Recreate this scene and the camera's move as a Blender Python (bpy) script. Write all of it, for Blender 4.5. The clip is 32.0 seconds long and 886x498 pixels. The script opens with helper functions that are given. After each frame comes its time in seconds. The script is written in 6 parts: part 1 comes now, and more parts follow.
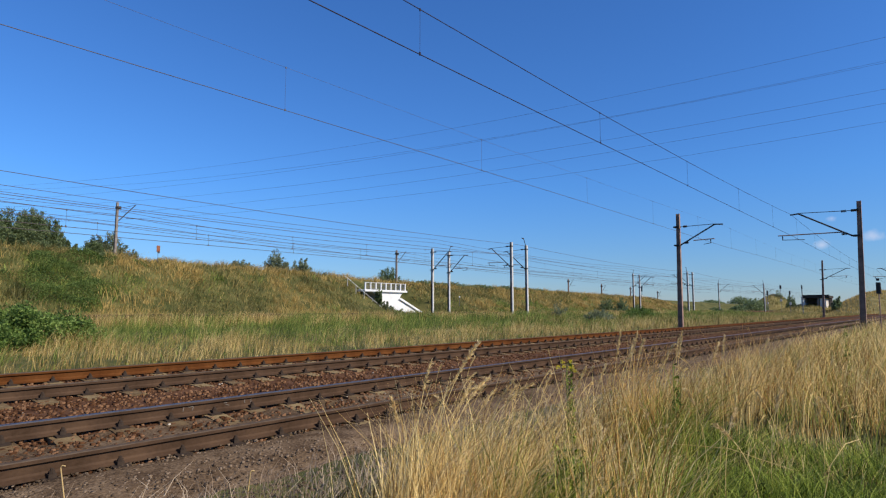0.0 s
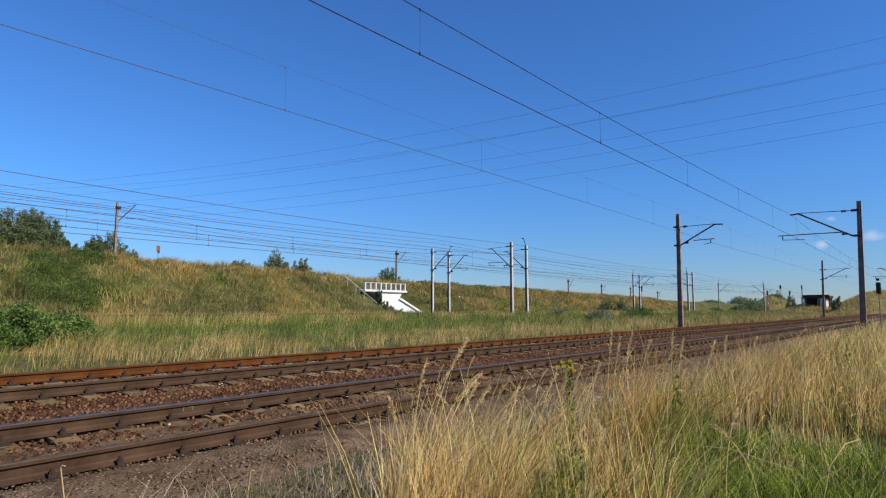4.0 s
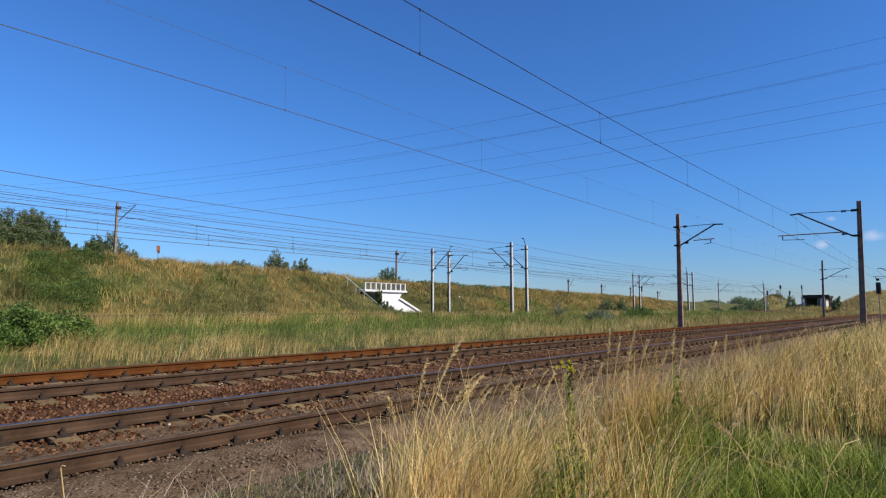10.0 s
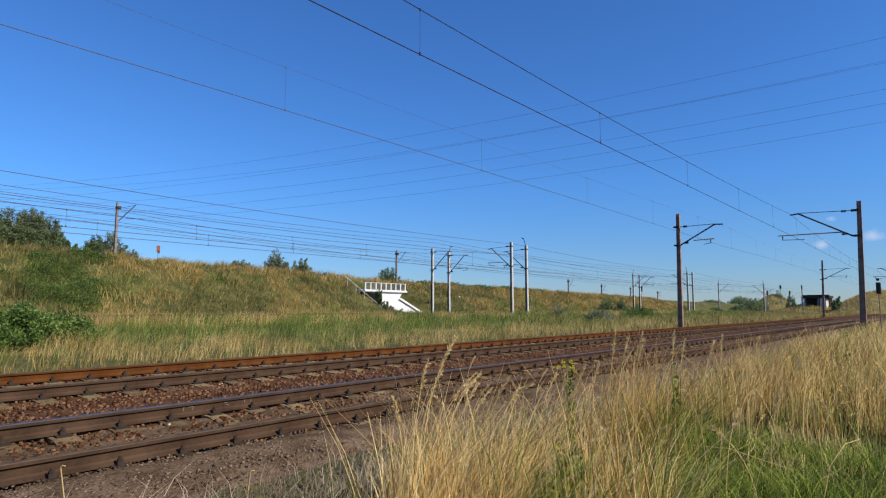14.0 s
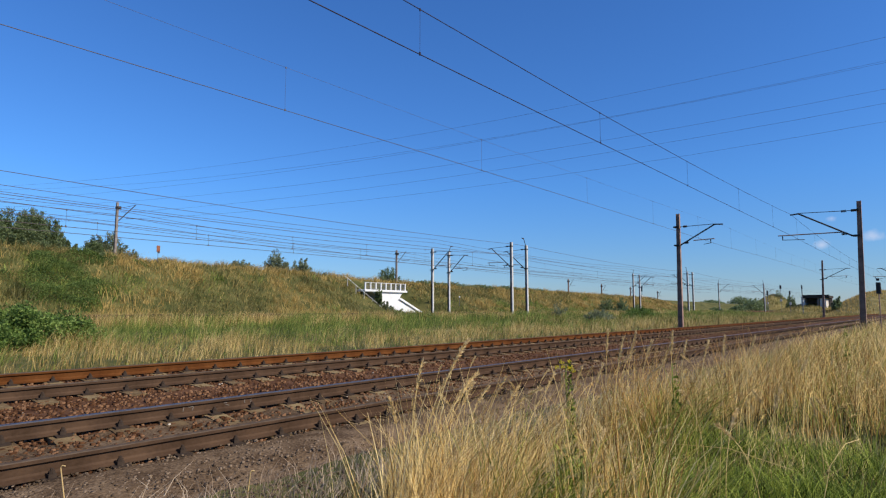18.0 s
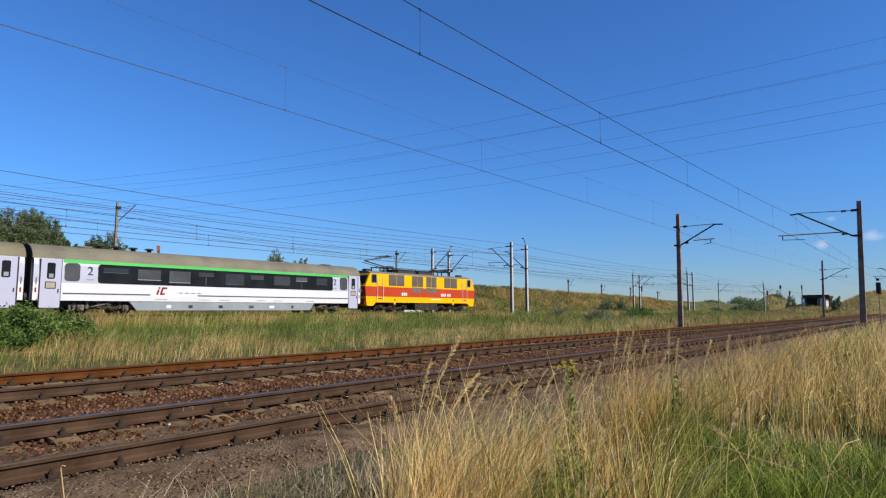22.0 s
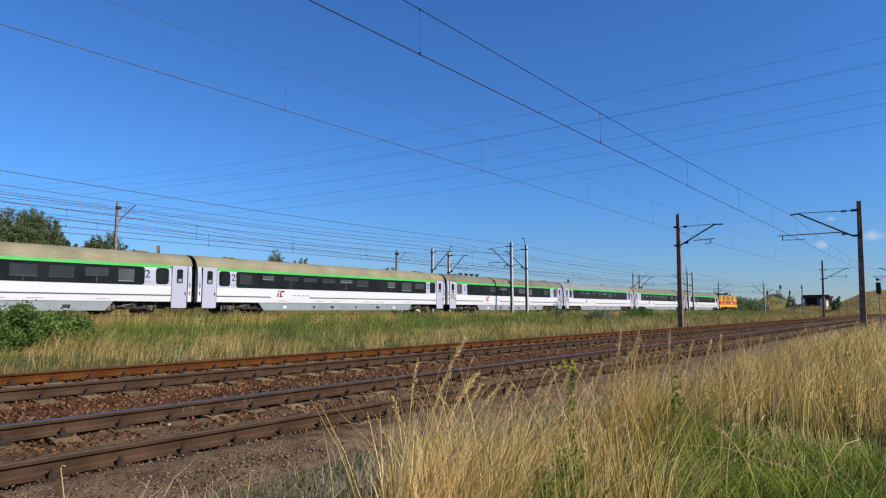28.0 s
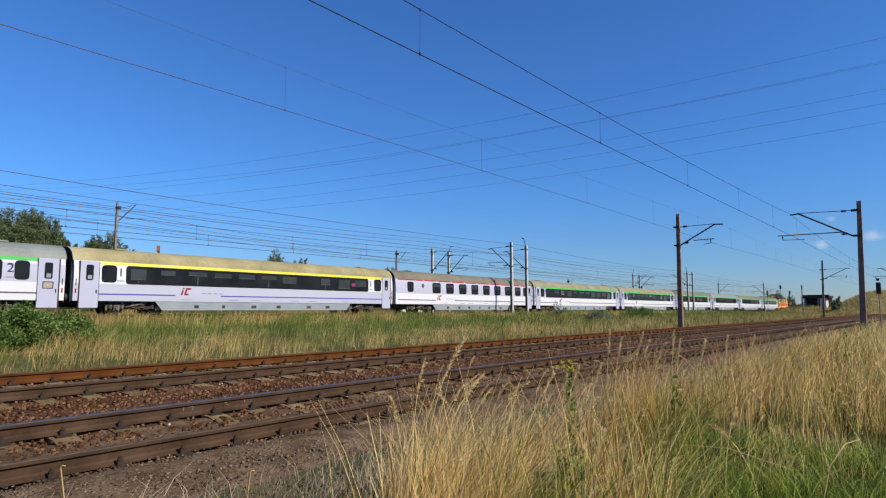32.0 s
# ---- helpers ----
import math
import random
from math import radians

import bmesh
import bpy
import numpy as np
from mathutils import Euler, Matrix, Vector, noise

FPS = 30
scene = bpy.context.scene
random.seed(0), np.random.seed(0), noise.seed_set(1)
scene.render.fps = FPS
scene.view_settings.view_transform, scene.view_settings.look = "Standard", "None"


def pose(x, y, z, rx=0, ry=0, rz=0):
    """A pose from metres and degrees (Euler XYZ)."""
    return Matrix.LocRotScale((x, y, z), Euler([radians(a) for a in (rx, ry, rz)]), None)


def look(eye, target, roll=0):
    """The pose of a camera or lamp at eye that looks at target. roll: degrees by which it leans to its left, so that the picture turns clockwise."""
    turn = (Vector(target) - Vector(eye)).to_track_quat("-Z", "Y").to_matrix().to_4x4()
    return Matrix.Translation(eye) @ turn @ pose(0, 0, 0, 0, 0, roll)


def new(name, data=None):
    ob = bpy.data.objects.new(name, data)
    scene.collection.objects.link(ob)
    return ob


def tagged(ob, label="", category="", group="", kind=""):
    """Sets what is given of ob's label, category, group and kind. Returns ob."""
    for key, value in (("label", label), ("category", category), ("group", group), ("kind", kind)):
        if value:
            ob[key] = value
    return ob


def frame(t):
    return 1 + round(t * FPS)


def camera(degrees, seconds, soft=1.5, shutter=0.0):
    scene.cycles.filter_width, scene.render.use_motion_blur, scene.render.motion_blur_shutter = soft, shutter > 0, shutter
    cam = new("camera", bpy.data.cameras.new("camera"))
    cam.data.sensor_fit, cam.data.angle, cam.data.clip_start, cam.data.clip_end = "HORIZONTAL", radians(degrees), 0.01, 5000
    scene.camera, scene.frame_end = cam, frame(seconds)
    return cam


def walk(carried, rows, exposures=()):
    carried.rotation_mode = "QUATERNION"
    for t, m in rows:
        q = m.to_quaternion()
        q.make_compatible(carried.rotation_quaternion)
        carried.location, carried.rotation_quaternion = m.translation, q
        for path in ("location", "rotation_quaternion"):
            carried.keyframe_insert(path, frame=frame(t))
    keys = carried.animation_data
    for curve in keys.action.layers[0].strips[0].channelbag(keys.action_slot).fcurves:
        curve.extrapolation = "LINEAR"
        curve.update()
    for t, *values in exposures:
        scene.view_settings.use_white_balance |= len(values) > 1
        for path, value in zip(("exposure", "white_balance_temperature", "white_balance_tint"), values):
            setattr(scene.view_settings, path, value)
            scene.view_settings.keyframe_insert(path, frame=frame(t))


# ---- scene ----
cam = camera(72.97, 32.0, soft=1.2)
EYE = (0.0, 0.0, 1.26)
walk(cam, [(0.0, look(EYE, (0.7679, 0.6327, 1.3604))), (32.0, look(EYE, (0.7679, 0.6327, 1.3604)))], [(0.0, 0.3), (20.5, 0.31), (24.0, 0.25), (32.0, 0.24)])

# ---- light ----
SUN_AZ, SUN_EL = radians(-78), radians(37)
world = bpy.data.worlds.new("sky")
scene.world = world
world.use_nodes = True
wn, wl = world.node_tree.nodes, world.node_tree.links
sky = wn.new("ShaderNodeTexSky")
sky.sky_type, sky.sun_disc, sky.sun_elevation = "NISHITA", False, SUN_EL
sky.sun_rotation = radians(90) - SUN_AZ
sky.air_density, sky.dust_density, sky.ozone_density = 1.2, 0.0, 7.0
rich = wn.new("ShaderNodeMixRGB")
rich.blend_type, rich.inputs[0].default_value, rich.inputs[2].default_value = "MULTIPLY", 1.0, (0.585, 1.0, 1.51, 1)
wl.new(sky.outputs[0], rich.inputs[1])
# the air dulls towards the horizon
low = wn.new("ShaderNodeSeparateXYZ")
dull = wn.new("ShaderNodeMapRange")
dull.inputs["From Min"].default_value, dull.inputs["From Max"].default_value = 0.0, 0.2
dull.inputs["To Min"].default_value, dull.inputs["To Max"].default_value = 1.0, 0.0
tint = wn.new("ShaderNodeMixRGB")
tint.inputs[1].default_value, tint.inputs[2].default_value = (0.585, 1.0, 1.51, 1), (0.69, 0.86, 1.22, 1)
wl.new(wn.new("ShaderNodeTexCoord").outputs["Generated"], low.inputs[0])
wl.new(low.outputs[2], dull.inputs["Value"])
wl.new(dull.outputs[0], tint.inputs[0])
wl.new(tint.outputs[0], rich.inputs[2])
# a few small fair-weather clouds low down
way = wn.new("ShaderNodeTexCoord").outputs["Generated"]
puff = wn.new("ShaderNodeTexNoise")
puff.inputs["Scale"].default_value, puff.inputs["Detail"].default_value = 70.0, 8
wl.new(way, puff.inputs["Vector"])
cover = None
for spot, size in (((0.9930, 0.0640, 0.0992), 0.03), ((0.9885, 0.1215, 0.0904), 0.026), ((0.9861, 0.1078, 0.1266), 0.015)):
    dist = wn.new("ShaderNodeVectorMath")
    dist.operation = "DISTANCE"
    dist.inputs[1].default_value = (spot[0], spot[1], spot[2] * 1.7)
    flat = wn.new("ShaderNodeVectorMath")
    flat.operation = "MULTIPLY"
    flat.inputs[1].default_value = (1, 1, 1.7)
    wl.new(way, flat.inputs[0])
    wl.new(flat.outputs[0], dist.inputs[0])
    near = wn.new("ShaderNodeMapRange")
    near.inputs["From Min"].default_value, near.inputs["From Max"].default_value = 0.0, size
    near.inputs["To Min"].default_value, near.inputs["To Max"].default_value = 1.1, 0.0
    wl.new(dist.outputs["Value"], near.inputs["Value"])
    if cover is None:
        cover = near.outputs[0]
    else:
        most = wn.new("ShaderNodeMath")
        most.operation = "MAXIMUM"
        wl.new(cover, most.inputs[0])
        wl.new(near.outputs[0], most.inputs[1])
        cover = most.outputs[0]
both = wn.new("ShaderNodeMath")
both.operation = "ADD"
wl.new(cover, both.inputs[0])
wl.new(puff.outputs[0], both.inputs[1])
thick = wn.new("ShaderNodeMapRange")
thick.inputs["From Min"].default_value, thick.inputs["From Max"].default_value, thick.inputs["To Max"].default_value = 1.05, 1.75, 0.42
wl.new(both.outputs[0], thick.inputs["Value"])
cloud = wn.new("ShaderNodeMixRGB")
cloud.inputs[2].default_value = (8.8, 8.6, 9.6, 1)
wl.new(thick.outputs[0], cloud.inputs[0])
wl.new(rich.outputs[0], cloud.inputs[1])
wl.new(cloud.outputs[0], wn["Background"].inputs[0])
wn["Background"].inputs[1].default_value = 0.079
sun = new("sun", bpy.data.lights.new("sun", "SUN"))
sun.data.energy, sun.data.angle, sun.data.color = 5.0, radians(0.53), (1.0, 0.9, 0.74)
sun.matrix_world = look((0, 0, 0), (-math.cos(SUN_AZ) * math.cos(SUN_EL), -math.sin(SUN_AZ) * math.cos(SUN_EL), -math.sin(SUN_EL)))


# ---- materials ----
def mat(name, colors, scale=3.0, rough=0.8, metal=0.0, bump=0.0, bump_scale=40.0, fine=0.35, rnd="", rnd_amt=0.25, spec=0.4):
    """Two or three colours mixed by noise at two scales, with fine relief; rnd: 'island' or 'object' for variation piece by piece."""
    m = bpy.data.materials.new(name)
    m.use_nodes = True
    n, k = m.node_tree.nodes, m.node_tree.links
    b = n["Principled BSDF"]
    b.inputs["Roughness"].default_value, b.inputs["Metallic"].default_value = rough, metal
    b.inputs["Specular IOR Level"].default_value = spec
    co = n.new("ShaderNodeTexCoord").outputs["Object"]
    big, small = n.new("ShaderNodeTexNoise"), n.new("ShaderNodeTexNoise")
    big.inputs["Scale"].default_value, big.inputs["Detail"].default_value = scale, 5
    small.inputs["Scale"].default_value, small.inputs["Detail"].default_value = scale * 13, 4
    for x in (big, small):
        k.new(co, x.inputs["Vector"])
    mix = n.new("ShaderNodeMath")
    mix.operation = "MULTIPLY_ADD"
    mix.inputs[1].default_value = fine
    k.new(small.outputs[0], mix.inputs[0])
    sub = n.new("ShaderNodeMath")
    sub.operation = "SUBTRACT"
    sub.inputs[1].default_value = fine * 0.5
    k.new(big.outputs[0], sub.inputs[0])
    k.new(sub.outputs[0], mix.inputs[2])
    fac = mix.outputs[0]
    if rnd:
        r = n.new("ShaderNodeNewGeometry").outputs["Random Per Island"] if rnd == "island" else n.new("ShaderNodeObjectInfo").outputs["Random"]
        ma = n.new("ShaderNodeMath")
        ma.operation = "MULTIPLY_ADD"
        ma.inputs[1].default_value = rnd_amt * 2
        k.new(r, ma.inputs[0])
        s2 = n.new("ShaderNodeMath")
        s2.operation = "SUBTRACT"
        s2.inputs[1].default_value = rnd_amt
        k.new(fac, s2.inputs[0])
        k.new(s2.outputs[0], ma.inputs[2])
        fac = ma.outputs[0]
    ramp = n.new("ShaderNodeValToRGB")
    e = ramp.color_ramp.elements
    e[0].position, e[1].position = 0.3, 0.7
    e[0].color, e[1].color = (*colors[0], 1), (*colors[-1], 1)
    if len(colors) == 3:
        e.new(0.5).color = (*colors[1], 1)
    k.new(fac, ramp.inputs[0])
    k.new(ramp.outputs[0], b.inputs["Base Color"])
    if bump:
        bp, bn = n.new("ShaderNodeBump"), n.new("ShaderNodeTexNoise")
        bn.inputs["Scale"].default_value, bn.inputs["Detail"].default_value = bump_scale, 6
        k.new(co, bn.inputs["Vector"])
        k.new(bn.outputs[0], bp.inputs["Height"])
        bp.inputs["Strength"].default_value, bp.inputs["Distance"].default_value = bump, 0.02
        k.new(bp.outputs[0], b.inputs["Normal"])
    return m


def leafy(name, colors, scale, amt=0.3, thin=0.38):
    """Grass and leaves: a thin sheet that lets some light through."""
    m = mat(name, colors, scale, rough=0.65, rnd="island", rnd_amt=amt, spec=0.25)
    n, k = m.node_tree.nodes, m.node_tree.links
    tr, mx = n.new("ShaderNodeBsdfTranslucent"), n.new("ShaderNodeMixShader")
    k.new(n["Color Ramp"].outputs[0], tr.inputs[0])
    mx.inputs[0].default_value = thin
    k.new(n["Principled BSDF"].outputs[0], mx.inputs[1])
    k.new(tr.outputs[0], mx.inputs[2])
    k.new(mx.outputs[0], n["Material Output"].inputs[0])
    return m


M_SOIL = mat("soil", [(0.038, 0.047, 0.014), (0.086, 0.085, 0.028), (0.150, 0.132, 0.048)], 0.5, 0.95, bump=0.6, bump_scale=6, spec=0.08)
M_BALLAST = mat("ballast_bed", [(0.050, 0.021, 0.010), (0.089, 0.042, 0.020), (0.124, 0.064, 0.035)], 2.0, 0.95, bump=1.0, bump_scale=25, fine=0.8, spec=0.08)
M_STONE = mat("ballast_stone", [(0.054, 0.023, 0.010), (0.104, 0.050, 0.024), (0.180, 0.098, 0.053)], 0.8, 0.9, rnd="island", rnd_amt=0.3, spec=0.08)
M_CINDER = mat("cinder_stone", [(0.050, 0.034, 0.022), (0.098, 0.069, 0.045), (0.190, 0.140, 0.098)], 0.8, 0.9, rnd="island", rnd_amt=0.3, spec=0.08)
M_SLAG = mat("pale_slag", [(0.2, 0.16, 0.12), (0.3, 0.25, 0.2), (0.42, 0.37, 0.3)], 0.8, 0.9, rnd="island", rnd_amt=0.3, spec=0.08)
M_CHALK = mat("worn_chalk", [(0.09, 0.07, 0.055), (0.2, 0.175, 0.15)], 60.0, 0.95)
M_STRAWGROUND = mat("straw_ground", [(0.10, 0.095, 0.034), (0.180, 0.152, 0.058), (0.270, 0.222, 0.095)], 0.35, 0.95, bump=0.5, bump_scale=5, spec=0.08)
M_RAIL = mat("rusty_rail", [(0.035, 0.020, 0.011), (0.058, 0.034, 0.021), (0.081, 0.048, 0.029)], 2.0, 0.75, bump=0.2, spec=0.08)
M_RUST = mat("bright_rust", [(0.053, 0.017, 0.005), (0.088, 0.031, 0.008), (0.119, 0.046, 0.014)], 2.0, 0.85, bump=0.2, spec=0.08)
M_RAILTOP = mat("worn_rail_head", [(0.06, 0.056, 0.06), (0.105, 0.1, 0.105)], 6.0, 0.42, metal=0.55)
M_DULLTOP = mat("dull_rail_head", [(0.060, 0.042, 0.030), (0.100, 0.074, 0.054)], 6.0, 0.88, metal=0.0, spec=0.05)
M_SLEEPER = mat("concrete_sleeper", [(0.088, 0.058, 0.032), (0.150, 0.104, 0.054), (0.215, 0.158, 0.082)], 3.0, 0.9, rnd="object", rnd_amt=0.2, bump=0.3, spec=0.08)
M_CLIP = mat("rusty_clip", [(0.03, 0.022, 0.018), (0.06, 0.042, 0.03)], 9.0, 0.8, spec=0.08)
M_CONC = mat("mast_concrete", [(0.376, 0.343, 0.309), (0.53, 0.498, 0.452), (0.641, 0.608, 0.563)], 2.0, 0.9, bump=0.2)
M_SUNCONC = mat("sunlit_concrete", [(0.38, 0.365, 0.345), (0.47, 0.455, 0.43), (0.54, 0.525, 0.5)], 2.0, 0.9, bump=0.2)
M_DUSTY = mat("dusty_bogie", [(0.055, 0.048, 0.04), (0.13, 0.115, 0.1), (0.22, 0.2, 0.18)], 3.0, 0.9, spec=0.12)
M_BROWN = mat("brown_steel", [(0.149, 0.090, 0.072), (0.258, 0.161, 0.119), (0.352, 0.234, 0.178)], 2.0, 0.7, bump=0.1)
M_STEEL = mat("galvanised_steel", [(0.1, 0.1, 0.105), (0.2, 0.2, 0.205)], 8.0, 0.5, metal=0.5)
M_DARK = mat("dark_iron", [(0.02, 0.018, 0.016), (0.045, 0.04, 0.035)], 5.0, 0.75)
M_WIRE = mat("copper_wire", [(0.05, 0.045, 0.045), (0.09, 0.075, 0.07)], 5.0, 0.6)
M_OLDWIRE = mat("tarnished_wire", [(0.026, 0.022, 0.031), (0.048, 0.040, 0.053)], 5.0, 0.9, spec=0.05)
M_WHITE = mat("whitewashed_concrete", [(0.562, 0.569, 0.577), (0.624, 0.632, 0.64), (0.671, 0.671, 0.671)], 0.7, 0.85, bump=0.1)
M_STRAW = leafy("straw", [(0.260, 0.148, 0.040), (0.660, 0.420, 0.112), (0.950, 0.710, 0.285)], 0.5, 0.7, 0.38)
M_LUSH = leafy("lush_green_grass", [(0.050, 0.086, 0.006), (0.150, 0.214, 0.020), (0.350, 0.400, 0.062)], 0.6, 0.45, 0.35)
M_GRASS = leafy("green_grass", [(0.062, 0.104, 0.016), (0.145, 0.208, 0.036), (0.295, 0.335, 0.078)], 0.5, 0.42)
M_LEAF = leafy("leaf", [(0.052, 0.095, 0.018), (0.110, 0.182, 0.035), (0.205, 0.285, 0.070)], 0.8)
M_SCRUB = leafy("scrub_leaf", [(0.046, 0.080, 0.018), (0.092, 0.145, 0.031), (0.165, 0.225, 0.058)], 0.5)
M_LILAC = mat("coach_lilac_white", [(0.416, 0.422, 0.517), (0.441, 0.447, 0.544)], 0.5, 0.35, fine=0.2)
M_COACH = mat("coach_white", [(0.608, 0.608, 0.632), (0.64, 0.64, 0.664)], 0.5, 0.35, fine=0.2)
M_DOOR = mat("door_lilac", [(0.396, 0.403, 0.518), (0.422, 0.429, 0.546)], 0.5, 0.35, fine=0.2)
M_GREEN = mat("stripe_green", [(0.045, 0.375, 0.068), (0.068, 0.435, 0.09)], 1.0, 0.55, spec=0.2)
M_YELLOW = mat("stripe_yellow", [(0.637, 0.508, 0.024), (0.68, 0.558, 0.048)], 1.0, 0.4)
M_RED = mat("stripe_red", [(0.36, 0.012, 0.026), (0.4, 0.02, 0.036)], 1.0, 0.6, spec=0.15)
M_NAVY = mat("stripe_slate", [(0.06, 0.06, 0.08), (0.09, 0.09, 0.12)], 1.0, 0.45)
M_BLUE = mat("stripe_blue", [(0.06, 0.06, 0.3), (0.08, 0.08, 0.36)], 1.0, 0.45)
M_EMBLEM = mat("emblem_red", [(0.2, 0.012, 0.02), (0.25, 0.02, 0.03)], 1.0, 0.6, spec=0.15)
M_INK = mat("number_blue", [(0.012, 0.016, 0.1), (0.018, 0.024, 0.13)], 1.0, 0.5)
M_GLASS = mat("tinted_glass", [(0.009, 0.010, 0.012), (0.019, 0.021, 0.024)], 0.8, 0.12, spec=0.08)
M_BLIND = mat("grey_pane", [(0.05, 0.05, 0.05), (0.08, 0.08, 0.08)], 1.0, 0.15, rnd="object", rnd_amt=0.3)
M_DIMPANE = mat("dim_pane", [(0.024, 0.025, 0.027), (0.042, 0.043, 0.045)], 1.0, 0.15, rnd="object", rnd_amt=0.3)
M_MAGENTA = mat("magenta_cloth", [(0.2, 0.02, 0.07), (0.26, 0.035, 0.1)], 3.0, 0.8)
M_LAMPRED = mat("red_lens", [(0.25, 0.01, 0.015), (0.32, 0.02, 0.025)], 3.0, 0.3)
M_PLATE = mat("beige_plate", [(0.3, 0.26, 0.2), (0.38, 0.34, 0.27)], 2.0, 0.6)
M_RUBBER = mat("black_rubber", [(0.012, 0.012, 0.013), (0.025, 0.025, 0.026)], 4.0, 0.8)
M_SKIRT = mat("skirt_grey", [(0.204, 0.238, 0.258), (0.258, 0.292, 0.313)], 1.2, 0.5)
M_ROOF_KHAKI = mat("roof_khaki", [(0.114, 0.105, 0.071), (0.150, 0.138, 0.096), (0.181, 0.169, 0.117)], 0.6, 0.7)
M_ROOF_GREY = mat("roof_grey", [(0.145, 0.162, 0.150), (0.195, 0.212, 0.198), (0.235, 0.25, 0.235)], 0.5, 0.6)
M_ROOF_SAND = mat("roof_sand", [(0.16, 0.147, 0.083), (0.225, 0.205, 0.12), (0.28, 0.255, 0.16)], 0.5, 0.7)
M_ROOF_YELLOW = mat("roof_yellowed", [(0.19, 0.165, 0.08), (0.275, 0.238, 0.115), (0.36, 0.315, 0.17)], 0.45, 0.7)
M_ROOF_BROWN = mat("roof_brown", [(0.125, 0.112, 0.064), (0.16, 0.144, 0.085), (0.19, 0.172, 0.107)], 0.5, 0.7)
M_BELLOWS = mat("grey_bellows", [(0.035, 0.035, 0.038), (0.075, 0.074, 0.078)], 3.0, 0.7)
M_LOCOY = mat("loco_yellow", [(0.750, 0.385, 0.001), (0.800, 0.425, 0.002)], 0.7, 0.5, fine=0.2, spec=0.12)
M_LOCOR = mat("loco_red", [(0.4, 0.045, 0.014), (0.46, 0.058, 0.02)], 0.7, 0.5, fine=0.2, spec=0.15)
M_GRILLE = mat("grille_grey", [(0.1, 0.085, 0.065), (0.16, 0.135, 0.105)], 1.5, 0.7)
M_LOCOROOF = mat("loco_roof", [(0.128, 0.122, 0.102), (0.191, 0.178, 0.150)], 0.8, 0.6)
M_BOGIE = mat("bogie_grime", [(0.026, 0.022, 0.019), (0.062, 0.052, 0.043)], 2.0, 0.9, spec=0.08)
M_ORANGE = mat("sign_orange", [(0.19, 0.058, 0.024), (0.23, 0.078, 0.034)], 2.0, 0.7)
M_PALE = leafy("bleached_straw", [(0.560, 0.375, 0.128), (0.730, 0.525, 0.205), (0.840, 0.660, 0.310)], 0.6, 0.45, 0.12)
M_GREYLEAF = leafy("willow_leaf", [(0.115, 0.144, 0.075), (0.184, 0.218, 0.127), (0.276, 0.310, 0.196)], 0.8)
M_SLOPESTRAW = leafy("slope_straw", [(0.304, 0.206, 0.056), (0.423, 0.297, 0.095), (0.534, 0.387, 0.140)], 0.3)
M_VERGE = leafy("verge_green", [(0.110, 0.140, 0.018), (0.225, 0.250, 0.038), (0.390, 0.385, 0.075)], 0.5, 0.4, 0.42)
M_OLIVE = leafy("olive_weeds", [(0.075, 0.078, 0.022), (0.14, 0.135, 0.045), (0.22, 0.2, 0.08)], 0.5)
M_FLOWER = leafy("yellow_flower", [(0.6, 0.5, 0.02), (0.8, 0.7, 0.05)], 3.0)
M_SEED = leafy("pale_seed_head", [(0.48, 0.34, 0.145), (0.65, 0.475, 0.22), (0.79, 0.62, 0.33)], 0.5)
M_DEAD = leafy("grey_dead_stem", [(0.24, 0.175, 0.12), (0.40, 0.305, 0.215), (0.55, 0.44, 0.32)], 0.8)
M_SLOPE = leafy("slope_grass", [(0.105, 0.112, 0.028), (0.250, 0.200, 0.066), (0.415, 0.308, 0.112)], 0.16)
M_TREE = leafy("grey_green_leaf", [(0.086, 0.122, 0.048), (0.150, 0.202, 0.086), (0.250, 0.305, 0.155)], 0.8, 0.25, 0.5)
M_AMBER = leafy("amber_straw", [(0.270, 0.130, 0.034), (0.570, 0.318, 0.090), (0.830, 0.535, 0.182)], 0.5, 0.5, 0.38)
# very dark, so that its colour carries the shade low in the grass
M_SHADEGROWTH = leafy("shade_dark_undergrowth", [(0.020, 0.018, 0.006), (0.044, 0.036, 0.011), (0.100, 0.072, 0.024)], 0.6)
M_MEADOW = leafy("meadow_straw", [(0.27, 0.185, 0.056), (0.51, 0.355, 0.120), (0.74, 0.555, 0.235)], 0.35, 0.45)
M_POST = mat("weathered_post", [(0.13, 0.108, 0.095), (0.205, 0.175, 0.155), (0.27, 0.24, 0.215)], 2.0, 0.9)
M_CINDERBED = mat("cinder_bed", [(0.062, 0.039, 0.022), (0.115, 0.076, 0.045), (0.175, 0.122, 0.076)], 2.5, 0.95, bump=1.0, bump_scale=30, fine=0.9, spec=0.08)
M_BARK = mat("bark", [(0.05, 0.04, 0.03), (0.13, 0.1, 0.08)], 6.0, 0.95, bump=0.6)


# ---- mesh helpers ----
def mesh(name, bm):
    me = bpy.data.meshes.new(name)
    bm.to_mesh(me)
    bm.free()
    return me


def part(name, bm, material, parent=None, label=""):
    me = mesh(name, bm) if isinstance(bm, bmesh.types.BMesh) else bm
    if not me.materials:
        for q in (material if isinstance(material, (list, tuple)) else [material]):
            me.materials.append(q)
    ob = new(name, me)
    ob.parent = parent
    if label:
        ob["label"] = label
    return ob


